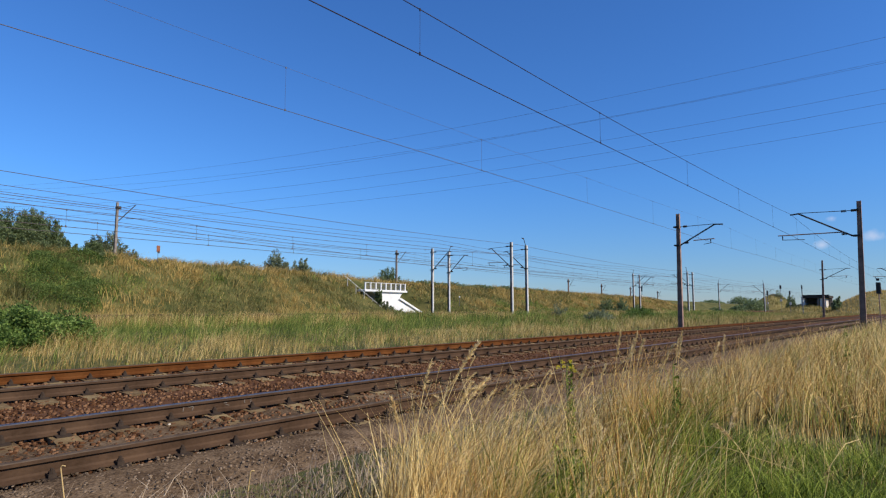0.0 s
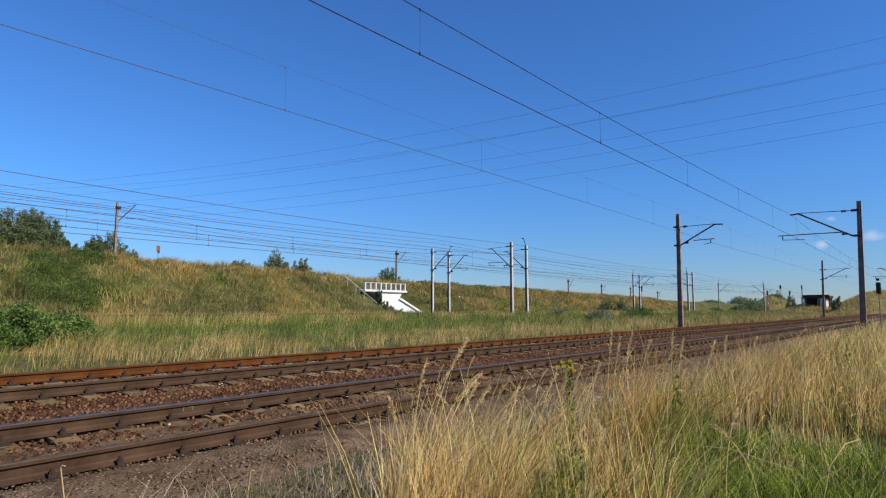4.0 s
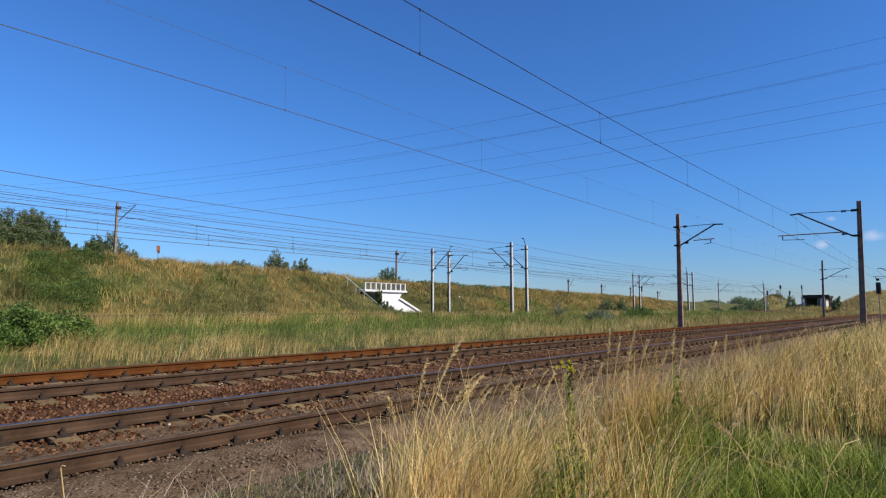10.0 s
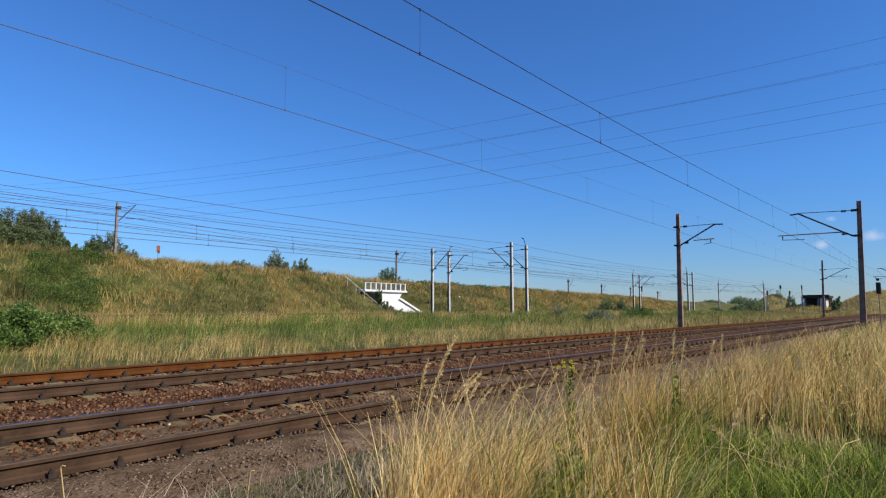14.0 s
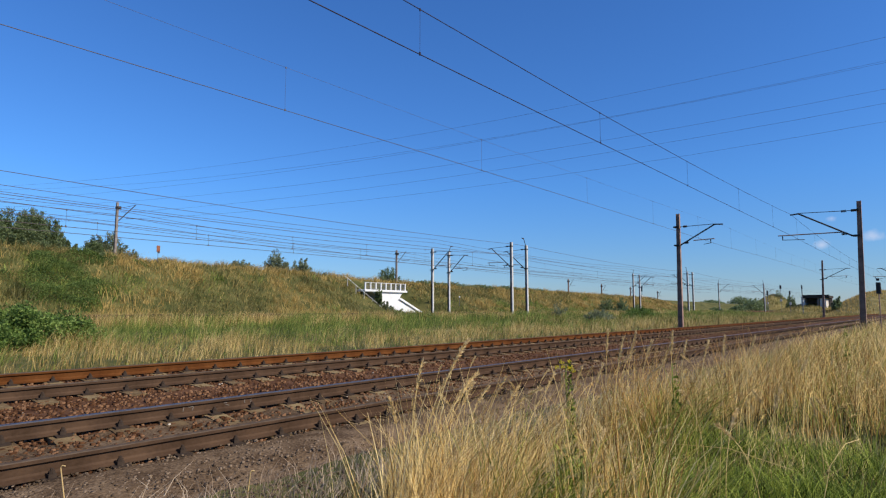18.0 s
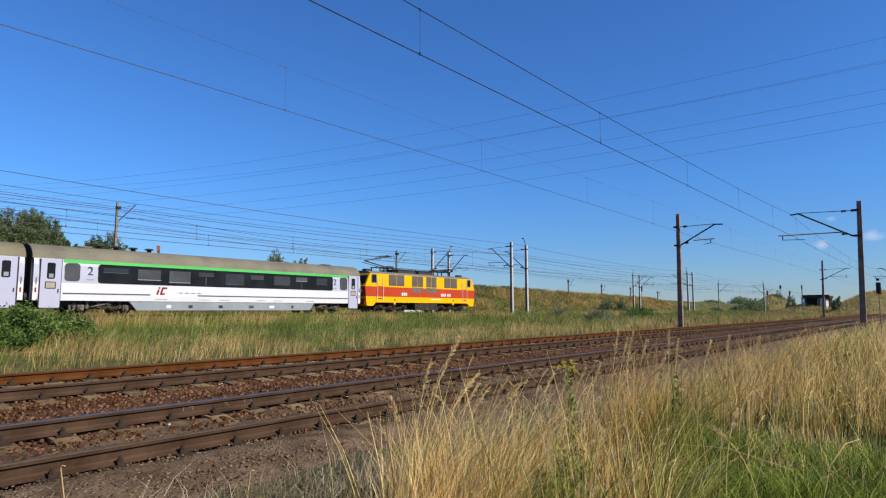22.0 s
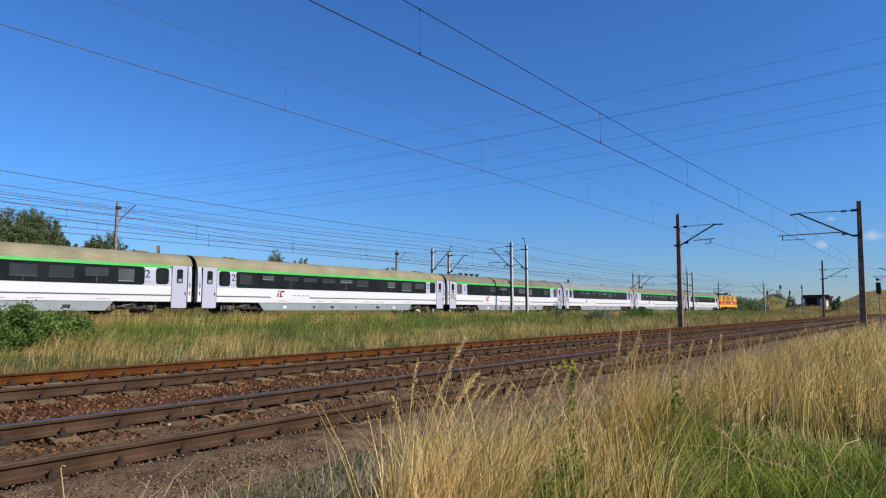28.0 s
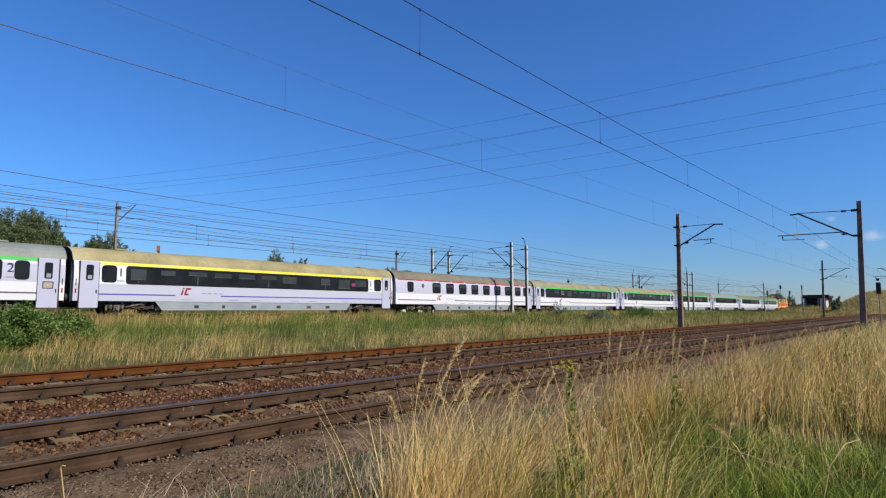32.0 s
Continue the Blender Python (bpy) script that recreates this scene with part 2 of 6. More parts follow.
def box(bm, x0, y0, z0, x1, y1, z1, bevel=0.0, m=None):
    v = bmesh.ops.create_cube(bm, size=1.0)["verts"]
    bmesh.ops.transform(bm, matrix=Matrix.Translation(((x0 + x1) / 2, (y0 + y1) / 2, (z0 + z1) / 2)) @ Matrix.Diagonal((abs(x1 - x0), abs(y1 - y0), abs(z1 - z0), 1)), verts=v)
    if bevel:
        ed = list({e for q in v for e in q.link_edges})
        r = bmesh.ops.bevel(bm, geom=ed, offset=bevel, segments=2, affect="EDGES", profile=0.5)
        v = list({q for fc in r["faces"] for q in fc.verts})
    if m is not None:
        bmesh.ops.transform(bm, matrix=m, verts=v)
    return bm


def tube(bm, a, b, r, r2=None, sides=8):
    a, b = Vector(a), Vector(b)
    d = b - a
    v = bmesh.ops.create_cone(bm, cap_ends=True, segments=sides, radius1=r, radius2=r if r2 is None else r2, depth=d.length)["verts"]
    bmesh.ops.transform(bm, matrix=Matrix.Translation((a + b) / 2) @ d.to_track_quat("Z", "Y").to_matrix().to_4x4(), verts=v)
    return bm


def prism(bm, outline, axis, lo, hi):
    """A closed outline in a plane, pushed along an axis: 'x' outline (y, z), 'y' outline (x, z), 'z' outline (x, y)."""
    put = {"x": lambda q, h: (h, q[0], q[1]), "y": lambda q, h: (q[0], h, q[1]), "z": lambda q, h: (q[0], q[1], h)}[axis]
    a = [bm.verts.new(put(q, lo)) for q in outline]
    b = [bm.verts.new(put(q, hi)) for q in outline]
    fs = [bm.faces.new(a), bm.faces.new(b)]
    for i in range(len(a)):
        j = (i + 1) % len(a)
        fs.append(bm.faces.new((a[i], a[j], b[j], b[i])))
    bmesh.ops.recalc_face_normals(bm, faces=fs)
    return bm


def raw(name, verts, faces, corners=4):
    """A mesh from arrays: verts (n, 3), faces (m, corners)."""
    me = bpy.data.meshes.new(name)
    verts, faces = np.asarray(verts, np.float32), np.asarray(faces, np.int32)
    me.vertices.add(len(verts))
    me.vertices.foreach_set("co", verts.ravel())
    me.loops.add(faces.size)
    me.loops.foreach_set("vertex_index", faces.ravel())
    me.polygons.add(len(faces))
    me.polygons.foreach_set("loop_start", np.arange(len(faces), dtype=np.int32) * corners)
    me.update(calc_edges=True)
    return me


def empty(name, m=None):
    ob = new(name)
    ob.empty_display_size = 0.2
    if m is not None:
        ob.matrix_world = m
    return ob


# ---- lie of the land ----
# The near line runs along +X; the far line, on which the train goes, is turned from it by TURN.
TURN = radians(0.53)
LINE = Matrix.Rotation(TURN, 4, "Z")


def smooth(a, b, x):
    """A soft step from 0 at a to 1 at b."""
    t = np.clip((x - a) / (b - a), 0, 1)
    return t * t * (3 - 2 * t)


CREST_S = [-400, -60, 0, 19, 33, 52, 65, 80, 112, 140, 176, 260, 400, 900]
CREST_Z = [9.0, 8.4, 7.6, 7.1, 6.6, 6.2, 5.75, 5.4, 5.2, 4.9, 4.5, 4.0, 3.0, 2.0]


def land(x, y):
    """Height of the ground at x, y (arrays)."""
    s = x * math.cos(TURN) + y * math.sin(TURN)
    l = -x * math.sin(TURN) + y * math.cos(TURN)
    z = -0.2 - 0.14 * smooth(2.0, 4.5, y) + 0.1 * smooth(8.5, 9.6, y) + 0.1 * smooth(13.5, 18, y) + 0.35 * smooth(20, 36, l)
    crest = np.interp(s, CREST_S, CREST_Z)
    notch = smooth(56.5, 63.5, s) * (1 - smooth(68.0, 71.5, s))
    z = z + (crest - 0.25) * smooth(52.0 + 9.2 * notch, 68.0, l) * (1 - smooth(82.0, 100.0, l))
    return z + 0.05 * np.sin(x * 0.9 + y * 0.35) * np.sin(y * 0.7 - x * 0.2) * (1 - smooth(4.0, 4.6, y) * (1 - smooth(13, 15, y)))


def build_ground():
    xs = np.concatenate([[-4000, -1500, -600, -300, -150, -80], np.arange(-50, 76, 1.0), np.arange(76, 200, 4.0), [200, 230, 270, 320, 400, 500, 700, 1000, 2000, 4500]])
    ys = np.concatenate([[-4000, -1000, -300, -100, -40, -20], np.arange(-12, 20, 0.4), np.arange(20, 50, 1.5), np.arange(50, 104, 1.0), [110, 130, 170, 250, 400, 800, 2000, 4500]])
    gx, gy = np.meshgrid(xs, ys, indexing="ij")
    v = np.stack([gx, gy, land(gx, gy)], -1).reshape(-1, 3)
    n, k = len(xs), len(ys)
    i = (np.arange(n - 1)[:, None] * k + np.arange(k - 1)).reshape(-1)
    f = np.stack([i, i + k, i + k + 1, i + 1], -1)
    me = raw("ground", v, f)
    me.polygons.foreach_set("use_smooth", np.ones(len(f), bool))
    tagged(part("ground", me, M_SOIL), "dry brown soil under the grass, rising to an embankment", "ground", kind="structure")


build_ground()


# ---- near tracks ----
RAIL = [(-0.075, -0.172), (0.075, -0.172), (0.075, -0.16), (0.02, -0.145), (0.0085, -0.125), (0.0085, -0.05), (0.036, -0.038), (0.036, -0.008), (0.028, 0.0),
        (-0.028, 0.0), (-0.036, -0.008), (-0.036, -0.038), (-0.0085, -0.05), (-0.0085, -0.125), (-0.02, -0.145), (-0.075, -0.16)]


def rail_mesh(x0, x1, top, web):
    me = mesh("rail", prism(bmesh.new(), RAIL, "x", x0, x1))
    me.materials.append(web)
    me.materials.append(top)
    for pg in me.polygons:
        if pg.normal.z > 0.6 and pg.center.z > -0.02:
            pg.material_index = 1
    return me


def sleeper_mesh():
    bm = bmesh.new()
    prism(bm, [(-1.25, -0.2), (1.25, -0.2), (1.25, -0.03), (0.55, -0.03), (0.35, -0.06), (-0.35, -0.06), (-0.55, -0.03), (-1.25, -0.03)], "x", -0.13, 0.13)
    return mesh("sleeper", bm)


def clip_mesh():
    """A ribbed base plate with a bolted clamp on each side of the rail's foot."""
    bm = bmesh.new()
    box(bm, -0.08, -0.17, -0.02, 0.08, 0.17, 0.0)
    for sgn in (-1, 1):
        box(bm, -0.032, sgn * 0.05, 0.0, 0.032, sgn * 0.12, 0.035)
        tube(bm, (0, sgn * 0.095, 0.04), (0, sgn * 0.095, 0.08), 0.016, sides=6)
        tube(bm, (0, sgn * 0.095, 0.035), (0, sgn * 0.095, 0.058), 0.028, sides=6)
    return mesh("clip", bm)


def rail_z(y):
    """Running height across both near tracks, which lie canted."""
    return np.interp(y, [4.0, 6.22, 7.72, 10.4, 11.9, 15.0], [-0.16, -0.045, 0.044, 0.133, 0.21, 0.1])


def build_track(name, yc, zn, zf, tops, webs, label):
    root = tagged(empty(name), label, "railway track", kind="structure")
    root.matrix_world = pose(0, yc, (zn + zf) / 2, math.degrees(math.atan2(zf - zn, 1.5)), 0, 0)
    sl, cl = sleeper_mesh(), clip_mesh()
    for sgn, tp, wb in ((-1, tops[0], webs[0]), (1, tops[1], webs[1])):
        part("rail", rail_mesh(-40, 330, tp, wb), wb, root).location = (0, sgn * 0.75, 0)
    for i in range(150):
        x = -1.0 + i * 0.6 + random.uniform(-0.02, 0.02)
        o = part("sleeper", sl, M_SLEEPER, root)
        o.location = (x, 0, -0.155)
        o.rotation_euler = (0, 0, random.uniform(-0.015, 0.015))
        for sgn in (-1, 1):
            part("clip", cl, M_CLIP, root).location = (x, sgn * 0.75, -0.165)
    return root


near_track = build_track("track_1", 6.97, -0.045, 0.044, (M_DULLTOP, M_RAILTOP), (M_RAIL, M_RAIL), "near railway track with rusty brown rails on concrete sleepers")
# faint chalk strokes on the web of the far rail
for cx, cz, cw, ch, ct in ((4.02, -0.085, 0.012, 0.055, 8), (4.12, -0.065, 0.07, 0.010, 0), (4.15, -0.09, 0.012, 0.05, 25), (4.62, -0.07, 0.05, 0.009, 0), (4.65, -0.10, 0.06, 0.009, 20), (4.92, -0.08, 0.012, 0.055, -10), (5.02, -0.085, 0.011, 0.05, 0)):
    mark = part("chalk_mark", box(bmesh.new(), -cw / 2, -0.0015, -ch / 2, cw / 2, 0.0015, ch / 2), M_CHALK, near_track, "faint pale chalk stroke")
    mark.location, mark.rotation_euler = (cx, 0.75 - 0.011, cz), (0, radians(ct), 0)
build_track("track_2", 11.15, 0.133, 0.21, (M_DULLTOP, M_DULLTOP), (M_RAIL, M_RUST), "second railway track with orange rusty rails in brown ballast")


def build_bed():
    xs = np.concatenate([np.arange(-40, 60, 0.5), np.arange(60, 331, 6.0)])
    ys = np.arange(4.4, 14.61, 0.2)
    gx, gy = np.meshgrid(xs, ys, indexing="ij")
    rng = np.random.default_rng(5)
    z = rail_z(gy) - 0.215 + 0.004 * ((gy > 6.3) & (gy < 7.65)) + rng.normal(0, 0.012, gx.shape)
    z = np.where(gy < 5.4, np.interp(gy, [4.4, 5.4], [-0.42, -0.3]) + rng.normal(0, 0.01, gx.shape), z)
    z = np.where(gy > 13.4, np.interp(gy, [13.4, 14.6], [-0.1, -0.35]), z)
    z = np.where((gy > 5.3) & (gy < 6.15), rail_z(gy) - 0.17 + rng.normal(0, 0.012, gx.shape), z)
    cut = int(np.argmin(np.abs(ys - 7.6)))

    def sheet(name, a, b):
        v = np.stack([gx[:, a:b], gy[:, a:b], z[:, a:b]], -1)
        n, k = v.shape[:2]
        i = (np.arange(n - 1)[:, None] * k + np.arange(k - 1)).reshape(-1)
        return raw(name, v.reshape(-1, 3), np.stack([i, i + k, i + k + 1, i + 1], -1))
    tagged(part("cinder_verge", sheet("cinder_verge", 0, cut + 1), M_CINDERBED), "dark cinder path beside the near track", "ground", kind="structure")
    tagged(part("ballast_bed", sheet("ballast_bed", cut, len(ys)), M_BALLAST), "brown stone ballast bed under the two near tracks", "ballast", kind="structure")


build_bed()


def stones(name, n, x0, x1, y0, y1, size, height, material, label, seed, power=2.0):
    """Loose broken stones: uneven six-sided lumps strewn on the ground, thinner with distance."""
    rng = np.random.default_rng(seed)
    x = x0 + (x1 - x0) * rng.random(n) ** power
    y = y0 + (y1 - y0) * rng.random(n)
    s = rng.uniform(*size, n)
    c = np.array([(a, b, d) for d in (-1, 1) for a, b in ((-1, -1), (1, -1), (1, 1), (-1, 1))], float)
    p = c[None] * rng.uniform(0.3, 0.62, (n, 8, 3)) * s[:, None, None] * np.stack([rng.uniform(0.8, 1.3, n), rng.uniform(0.7, 1.1, n), rng.uniform(0.55, 0.9, n)], -1)[:, None]
    a = rng.uniform(0, 6.283, n)
    ca, sa = np.cos(a)[:, None], np.sin(a)[:, None]
    q = np.stack([p[..., 0] * ca - p[..., 1] * sa + x[:, None], p[..., 0] * sa + p[..., 1] * ca + y[:, None], p[..., 2] + (height(x, y) + s * 0.12)[:, None]], -1)
    f = np.array([(4, 5, 6, 7), (0, 1, 5, 4), (1, 2, 6, 5), (2, 3, 7, 6), (3, 0, 4, 7)])
    f = (f[None] + (np.arange(n) * 8)[:, None, None]).reshape(-1, 4)
    tagged(part(name, raw(name, q.reshape(-1, 3), f), material), label, "stones", kind="stuff")


stones("ballast_stones", 36000, 0.3, 60, 6.1, 13.9, (0.016, 0.046), lambda x, y: rail_z(y) - 0.203, M_STONE, "broken reddish-brown ballast stones between rusty rails", 1)
stones("cinder_stones", 14000, 1.0, 30, 3.3, 6.15, (0.006, 0.027), lambda x, y: np.where(y > 5.3, rail_z(y) - 0.17, np.maximum(land(x, y), np.where(y > 4.4, np.interp(y, [4.4, 5.3], [-0.42, -0.3]), -9))), M_CINDER, "dark cinder gravel on the verge beside the track", 2)


stones("pale_stones", 420, 0.5, 40, 4.6, 13.6, (0.012, 0.032), lambda x, y: np.where(y > 5.3, rail_z(y) - 0.195, np.interp(y, [4.4, 5.3], [-0.42, -0.3])), M_SLAG, "scattered pale stones on the ballast", 6)


# ---- far line ----
RAIL_Z, TRAIN_L = 0.90, 39.2


def build_far_track(name, l):
    root = tagged(empty(name, LINE @ pose(0, l, RAIL_Z)), "far railway track half hidden by tall grass", "railway track", kind="structure")
    me = rail_mesh(-900, 500, M_DULLTOP, M_RAIL)
    for sgn in (-1, 1):
        part("rail", me, M_RAIL, root).location = (0, sgn * 0.75, 0)
    sl = sleeper_mesh()
    for i in range(110):
        part("sleeper", sl, M_SLEEPER, root).location = (6.0 + i * 0.6, 0, -0.155)
    part("ballast", prism(bmesh.new(), [(-3.0, -0.8), (3.0, -0.8), (1.8, -0.2), (-1.8, -0.2)], "x", -900, 500), M_BALLAST, root)


build_far_track("track_3", TRAIN_L)
build_far_track("track_4", TRAIN_L + 4.4)


# ---- train ----
LENGTHS = [16.7, 24.6, 26.7, 24.7, 24.9, 26.7, 26.6, 24.8, 26.6, 26.4]


def letters(name, text, size, material, parent, m, label=""):
    cu = bpy.data.curves.new(name, "FONT")
    cu.offset = 0.004
    cu.body, cu.size, cu.extrude, cu.align_x, cu.align_y = text, size, 0.003, "CENTER", "CENTER"
    tmp = new("tmp", cu)
    me = bpy.data.meshes.new_from_object(tmp.evaluated_get(bpy.context.evaluated_depsgraph_get()))
    bpy.data.objects.remove(tmp)
    me.materials.clear()
    ob = part(name, me, material, parent, label)
    ob.matrix_local = m
    return ob


def panel(bm, x0, x1, z0, z1, y, depth=0.012, r=0.0, lean=0.0):
    """A plate upright on the side of a vehicle at y (towards -y outwards), its corners rounded by r."""
    if r:
        o = []
        for cx, cz, a0 in ((x1 - r, z1 - r, 0), (x0 + r, z1 - r, 90), (x0 + r, z0 + r, 180), (x1 - r, z0 + r, 270)):
            o += [(cx + r * math.cos(radians(a0 + a)), cz + r * math.sin(radians(a0 + a))) for a in (0, 45, 90)]
    else:
        o = [(x1, z1), (x0, z1), (x0, z0), (x1, z0)]
    sgn = -1 if y < 0 else 1
    return prism(bm, o, "y", y - sgn * 0.02, y + sgn * depth)


rolling = []


def wheelset(parent, x, r, name="wheel"):
    for sgn in (-1, 1):
        bm = bmesh.new()
        tube(bm, (0, -0.065, 0), (0, 0.065, 0), r, sides=24)
        tube(bm, (0, -0.09, 0), (0, 0.09, 0), r * 0.3, sides=12)
        for k in range(5):
            a = k * 1.2566
            box(bm, -0.03, -0.085, r * 0.25, 0.03, 0.085, r * 0.88, 0, pose(0, 0, 0, 0, math.degrees(a), 0))
        w = part(name, bm, M_BOGIE, parent)
        rolling.append((w, r))
        w.location = (x, sgn * 0.75, r)


def bogie(parent, x, base, r, metal=None):
    """A running gear: side frames, springs, axle boxes and dampers, and its wheels."""
    metal = metal or M_DUSTY
    b = part("bogie", box(bmesh.new(), -0.25, -1.0, 0.45, 0.25, 1.0, 0.75), M_BOGIE, parent, "grimy bogie with coil springs")
    b.location = (x, 0, 0)
    for sgn in (-1, 1):
        y = sgn * 1.02
        o = [(-base / 2 - 0.5, 0.56), (-base / 2 + 0.35, 0.44), (-0.6, 0.36), (0.6, 0.36), (base / 2 - 0.35, 0.44), (base / 2 + 0.5, 0.56), (base / 2 + 0.5, 0.7), (0.7, 0.56), (-0.7, 0.56), (-base / 2 - 0.5, 0.7)]
        part("side_frame", prism(bmesh.new(), o, "y", y - 0.06, y + 0.06), M_BOGIE, b)
        for e in (-1, 1):
            c = e * base / 2
            bm = box(bmesh.new(), c - 0.17, y - 0.13, r - 0.17, c + 0.17, y + 0.16, r + 0.17, 0.03)
            tube(bm, (c, y, r), (c, y + sgn * 0.22, r), 0.13, 0.11, 12)
            part("axle_box", bm, metal, b)
            for d in (-0.34, 0.34):
                bm = bmesh.new()
                for i in range(5):
                    tube(bm, (c + d, y + sgn * 0.03, 0.42 + i * 0.08), (c + d, y + sgn * 0.03, 0.46 + i * 0.08), 0.1, 0.1, 10)
                tube(bm, (c + d, y + sgn * 0.03, 0.4), (c + d, y + sgn * 0.03, 0.84), 0.06, sides=8)
                part("coil_spring", bm, metal, b)
        bm = bmesh.new()
        for d in (-0.28, 0.28):
            for i in range(5):
                tube(bm, (d, y + sgn * 0.05, 0.46 + i * 0.085), (d, y + sgn * 0.05, 0.51 + i * 0.085), 0.14, 0.14, 10)
            tube(bm, (d, y + sgn * 0.05, 0.44), (d, y + sgn * 0.05, 0.9), 0.09, sides=8)
        part("coil_spring", bm, metal, b)
        part("damper", tube(tube(bmesh.new(), (-0.75, y + sgn * 0.16, 0.5), (0.0, y + sgn * 0.16, 0.66), 0.05, sides=8), (0.0, y + sgn * 0.16, 0.66), (0.5, y + sgn * 0.16, 0.77), 0.03, sides=8), metal, b)
        part("brake_beam", box(bmesh.new(), -base / 2 - 0.62, y - 0.04, 0.3, -base / 2 - 0.5, y + 0.04, 0.66), metal, b)
    for e in (-1, 1):
        wheelset(b, e * base / 2, r)


SIDE = [(-1.40, 0.86), (-1.415, 1.2), (-1.415, 2.3), (-1.38, 2.85), (-1.31, 3.2)]


def coach(length, number, spots, stripe, roof, windows, singles, door_plate, skirt, logo, vents=0, line=None, band=None, glimpse=None, label=""):
    """windows: stretches along the coach, from its rear end, of the dark window band; singles: windows outside it."""
    root = tagged(empty("passenger_coach"), label, "railway coach", group="coaches of the train")
    h = length / 2
    e = 0.22
    # shell: walls, then roof
    side = [(-y, z) for y, z in reversed(SIDE)]
    first = stripe is M_YELLOW
    part("body", prism(bmesh.new(), SIDE + side, "x", -h + e, h - e), M_LILAC if first else M_COACH, root)
    arc = [(-1.325, 3.19), (-1.25, 3.42), (-1.08, 3.66), (-0.8, 3.86), (-0.42, 4.0), (0, 4.05)]
    arc = arc + [(-y, z) for y, z in reversed(arc[:-1])]
    part("roof", prism(bmesh.new(), arc, "x", -h + e - 0.06, h - e + 0.06), roof, root)
    for sgn in (-1, 1):
        y = sgn * 1.4155
        flip = pose(0, 0, 0, 90, 0, 0) if sgn < 0 else pose(0, 0, 0, 90, 0, 180)
        # the window belt is painted a shade cooler than the waist
        bm = bmesh.new()
        o = [(sgn * 1.419, 1.86), (sgn * 1.419, 2.3), (sgn * 1.384, 2.85), (sgn * 1.316, 3.19), (sgn * 1.30, 3.19), (sgn * 1.36, 2.3), (sgn * 1.36, 1.86)]
        prism(bm, o, "x", -h + e + 0.02, h - e - 0.02)
        part("window_belt", bm, M_COACH if first else M_LILAC, root)
        ends = band or [(1.65, length - 1.45)]
        for a, b in ends:
            bm = bmesh.new()
            lo = 3.0 if number else 3.09
            prism(bm, [(sgn * (1.365 - (lo - 3.0) * 0.226), lo), (sgn * 1.322, 3.19), (sgn * 1.29, 3.19), (sgn * 1.33, lo)], "x", a - h, b - h)
            part("stripe", bm, stripe, root)
        for a, b in line:
            part("waist_line", panel(bmesh.new(), a - h, b - h, 1.22, 1.3, y, 0.006), M_BLUE if stripe is M_YELLOW else M_NAVY, root)
        for a, b in windows:
            pb = part("window_band", panel(bmesh.new(), a - h, b - h, 1.88, 3.0, sgn * 1.415, 0.012, 0.16), M_GLASS, root, "long dark tinted window band")
            rng = random.Random(int(a * 10 + length * 7 + sgn))
            n = max(1, round((b - a) / 1.9))
            w = (b - a) / n
            if glimpse:
                part("headrest", panel(bmesh.new(), glimpse[0] - h, glimpse[1] - h, 2.3, 2.55, sgn * 1.405, 0.03, 0.05), M_MAGENTA, pb, "magenta headrest behind the glass")
            if number:
                for i in range(n):
                    bm = bmesh.new()
                    x0, x1 = a - h + i * w + 0.28, a - h + (i + 1) * w - 0.28
                    lo = rng.choice((2.55, 2.2, 2.35, 2.6, 2.1))
                    x1 -= rng.choice((0.0, 0.0, 0.35))
                    panel(bm, x0, x1, lo, 2.82, sgn * 1.405, 0.032)
                    if rng.random() < 0.72:
                        blind = rng.random() < 0.4 and not first
                        part("pane", bm, M_BLIND if blind else M_DIMPANE, pb)
                        part("window_rail", panel(bmesh.new(), x0, x1, lo - 0.04, lo, sgn * 1.405, 0.036), M_SKIRT if blind else M_BLIND, pb)
                        if rng.random() < 0.5:
                            part("table_lamp", panel(bmesh.new(), (x0 + x1) / 2 - 0.03, (x0 + x1) / 2 + 0.03, 1.96, lo - 0.1, sgn * 1.405, 0.028), M_BLIND, pb, "pale fitting behind the glass")
                    else:
                        bm.free()
        for a, b, z0, z1 in singles:
            wd = part("window", panel(bmesh.new(), a - h, b - h, z0, z1, y, 0.012, 0.17), M_GLASS if not vents else M_BLIND, root)
            if not number and b - a > 1:
                part("pane", panel(bmesh.new(), a - h + 0.12, b - h - 0.12, z1 - 0.34, z1 - 0.12, sgn * 1.4285, 0.004), M_DIMPANE, wd)
                part("window_rail", panel(bmesh.new(), a - h + 0.08, b - h - 0.08, z1 - 0.38, z1 - 0.34, sgn * 1.4285, 0.006), M_BLIND, wd)
        # doors
        for c in (1.05, length - 1.05):
            if not door_plate[0] and c < 2:
                continue
            bm = bmesh.new()
            panel(bm, c - h - 0.5, c - h + 0.5, 0.46, 3.16, sgn * 1.40, 0.03, 0.04)
            d = part("door", bm, M_DOOR, root, "pale lilac folding door")
            part("door_window", panel(bmesh.new(), c - h - 0.2, c - h + 0.2, 2.05, 2.95, sgn * 1.425, 0.012, 0.08), M_GLASS, d)
            part("sticker", panel(bmesh.new(), c - h - 0.1, c - h + 0.12, 2.12, 2.34, sgn * 1.437, 0.004), M_SKIRT, d, "pale notice behind the door window")
            part("door_handle", box(bmesh.new(), c - h + 0.36, sgn * 1.43, 1.3, c - h + 0.42, sgn * 1.46, 1.5), M_DARK, d)
            o = c - h + (0.5 if c > 2 else -0.57)
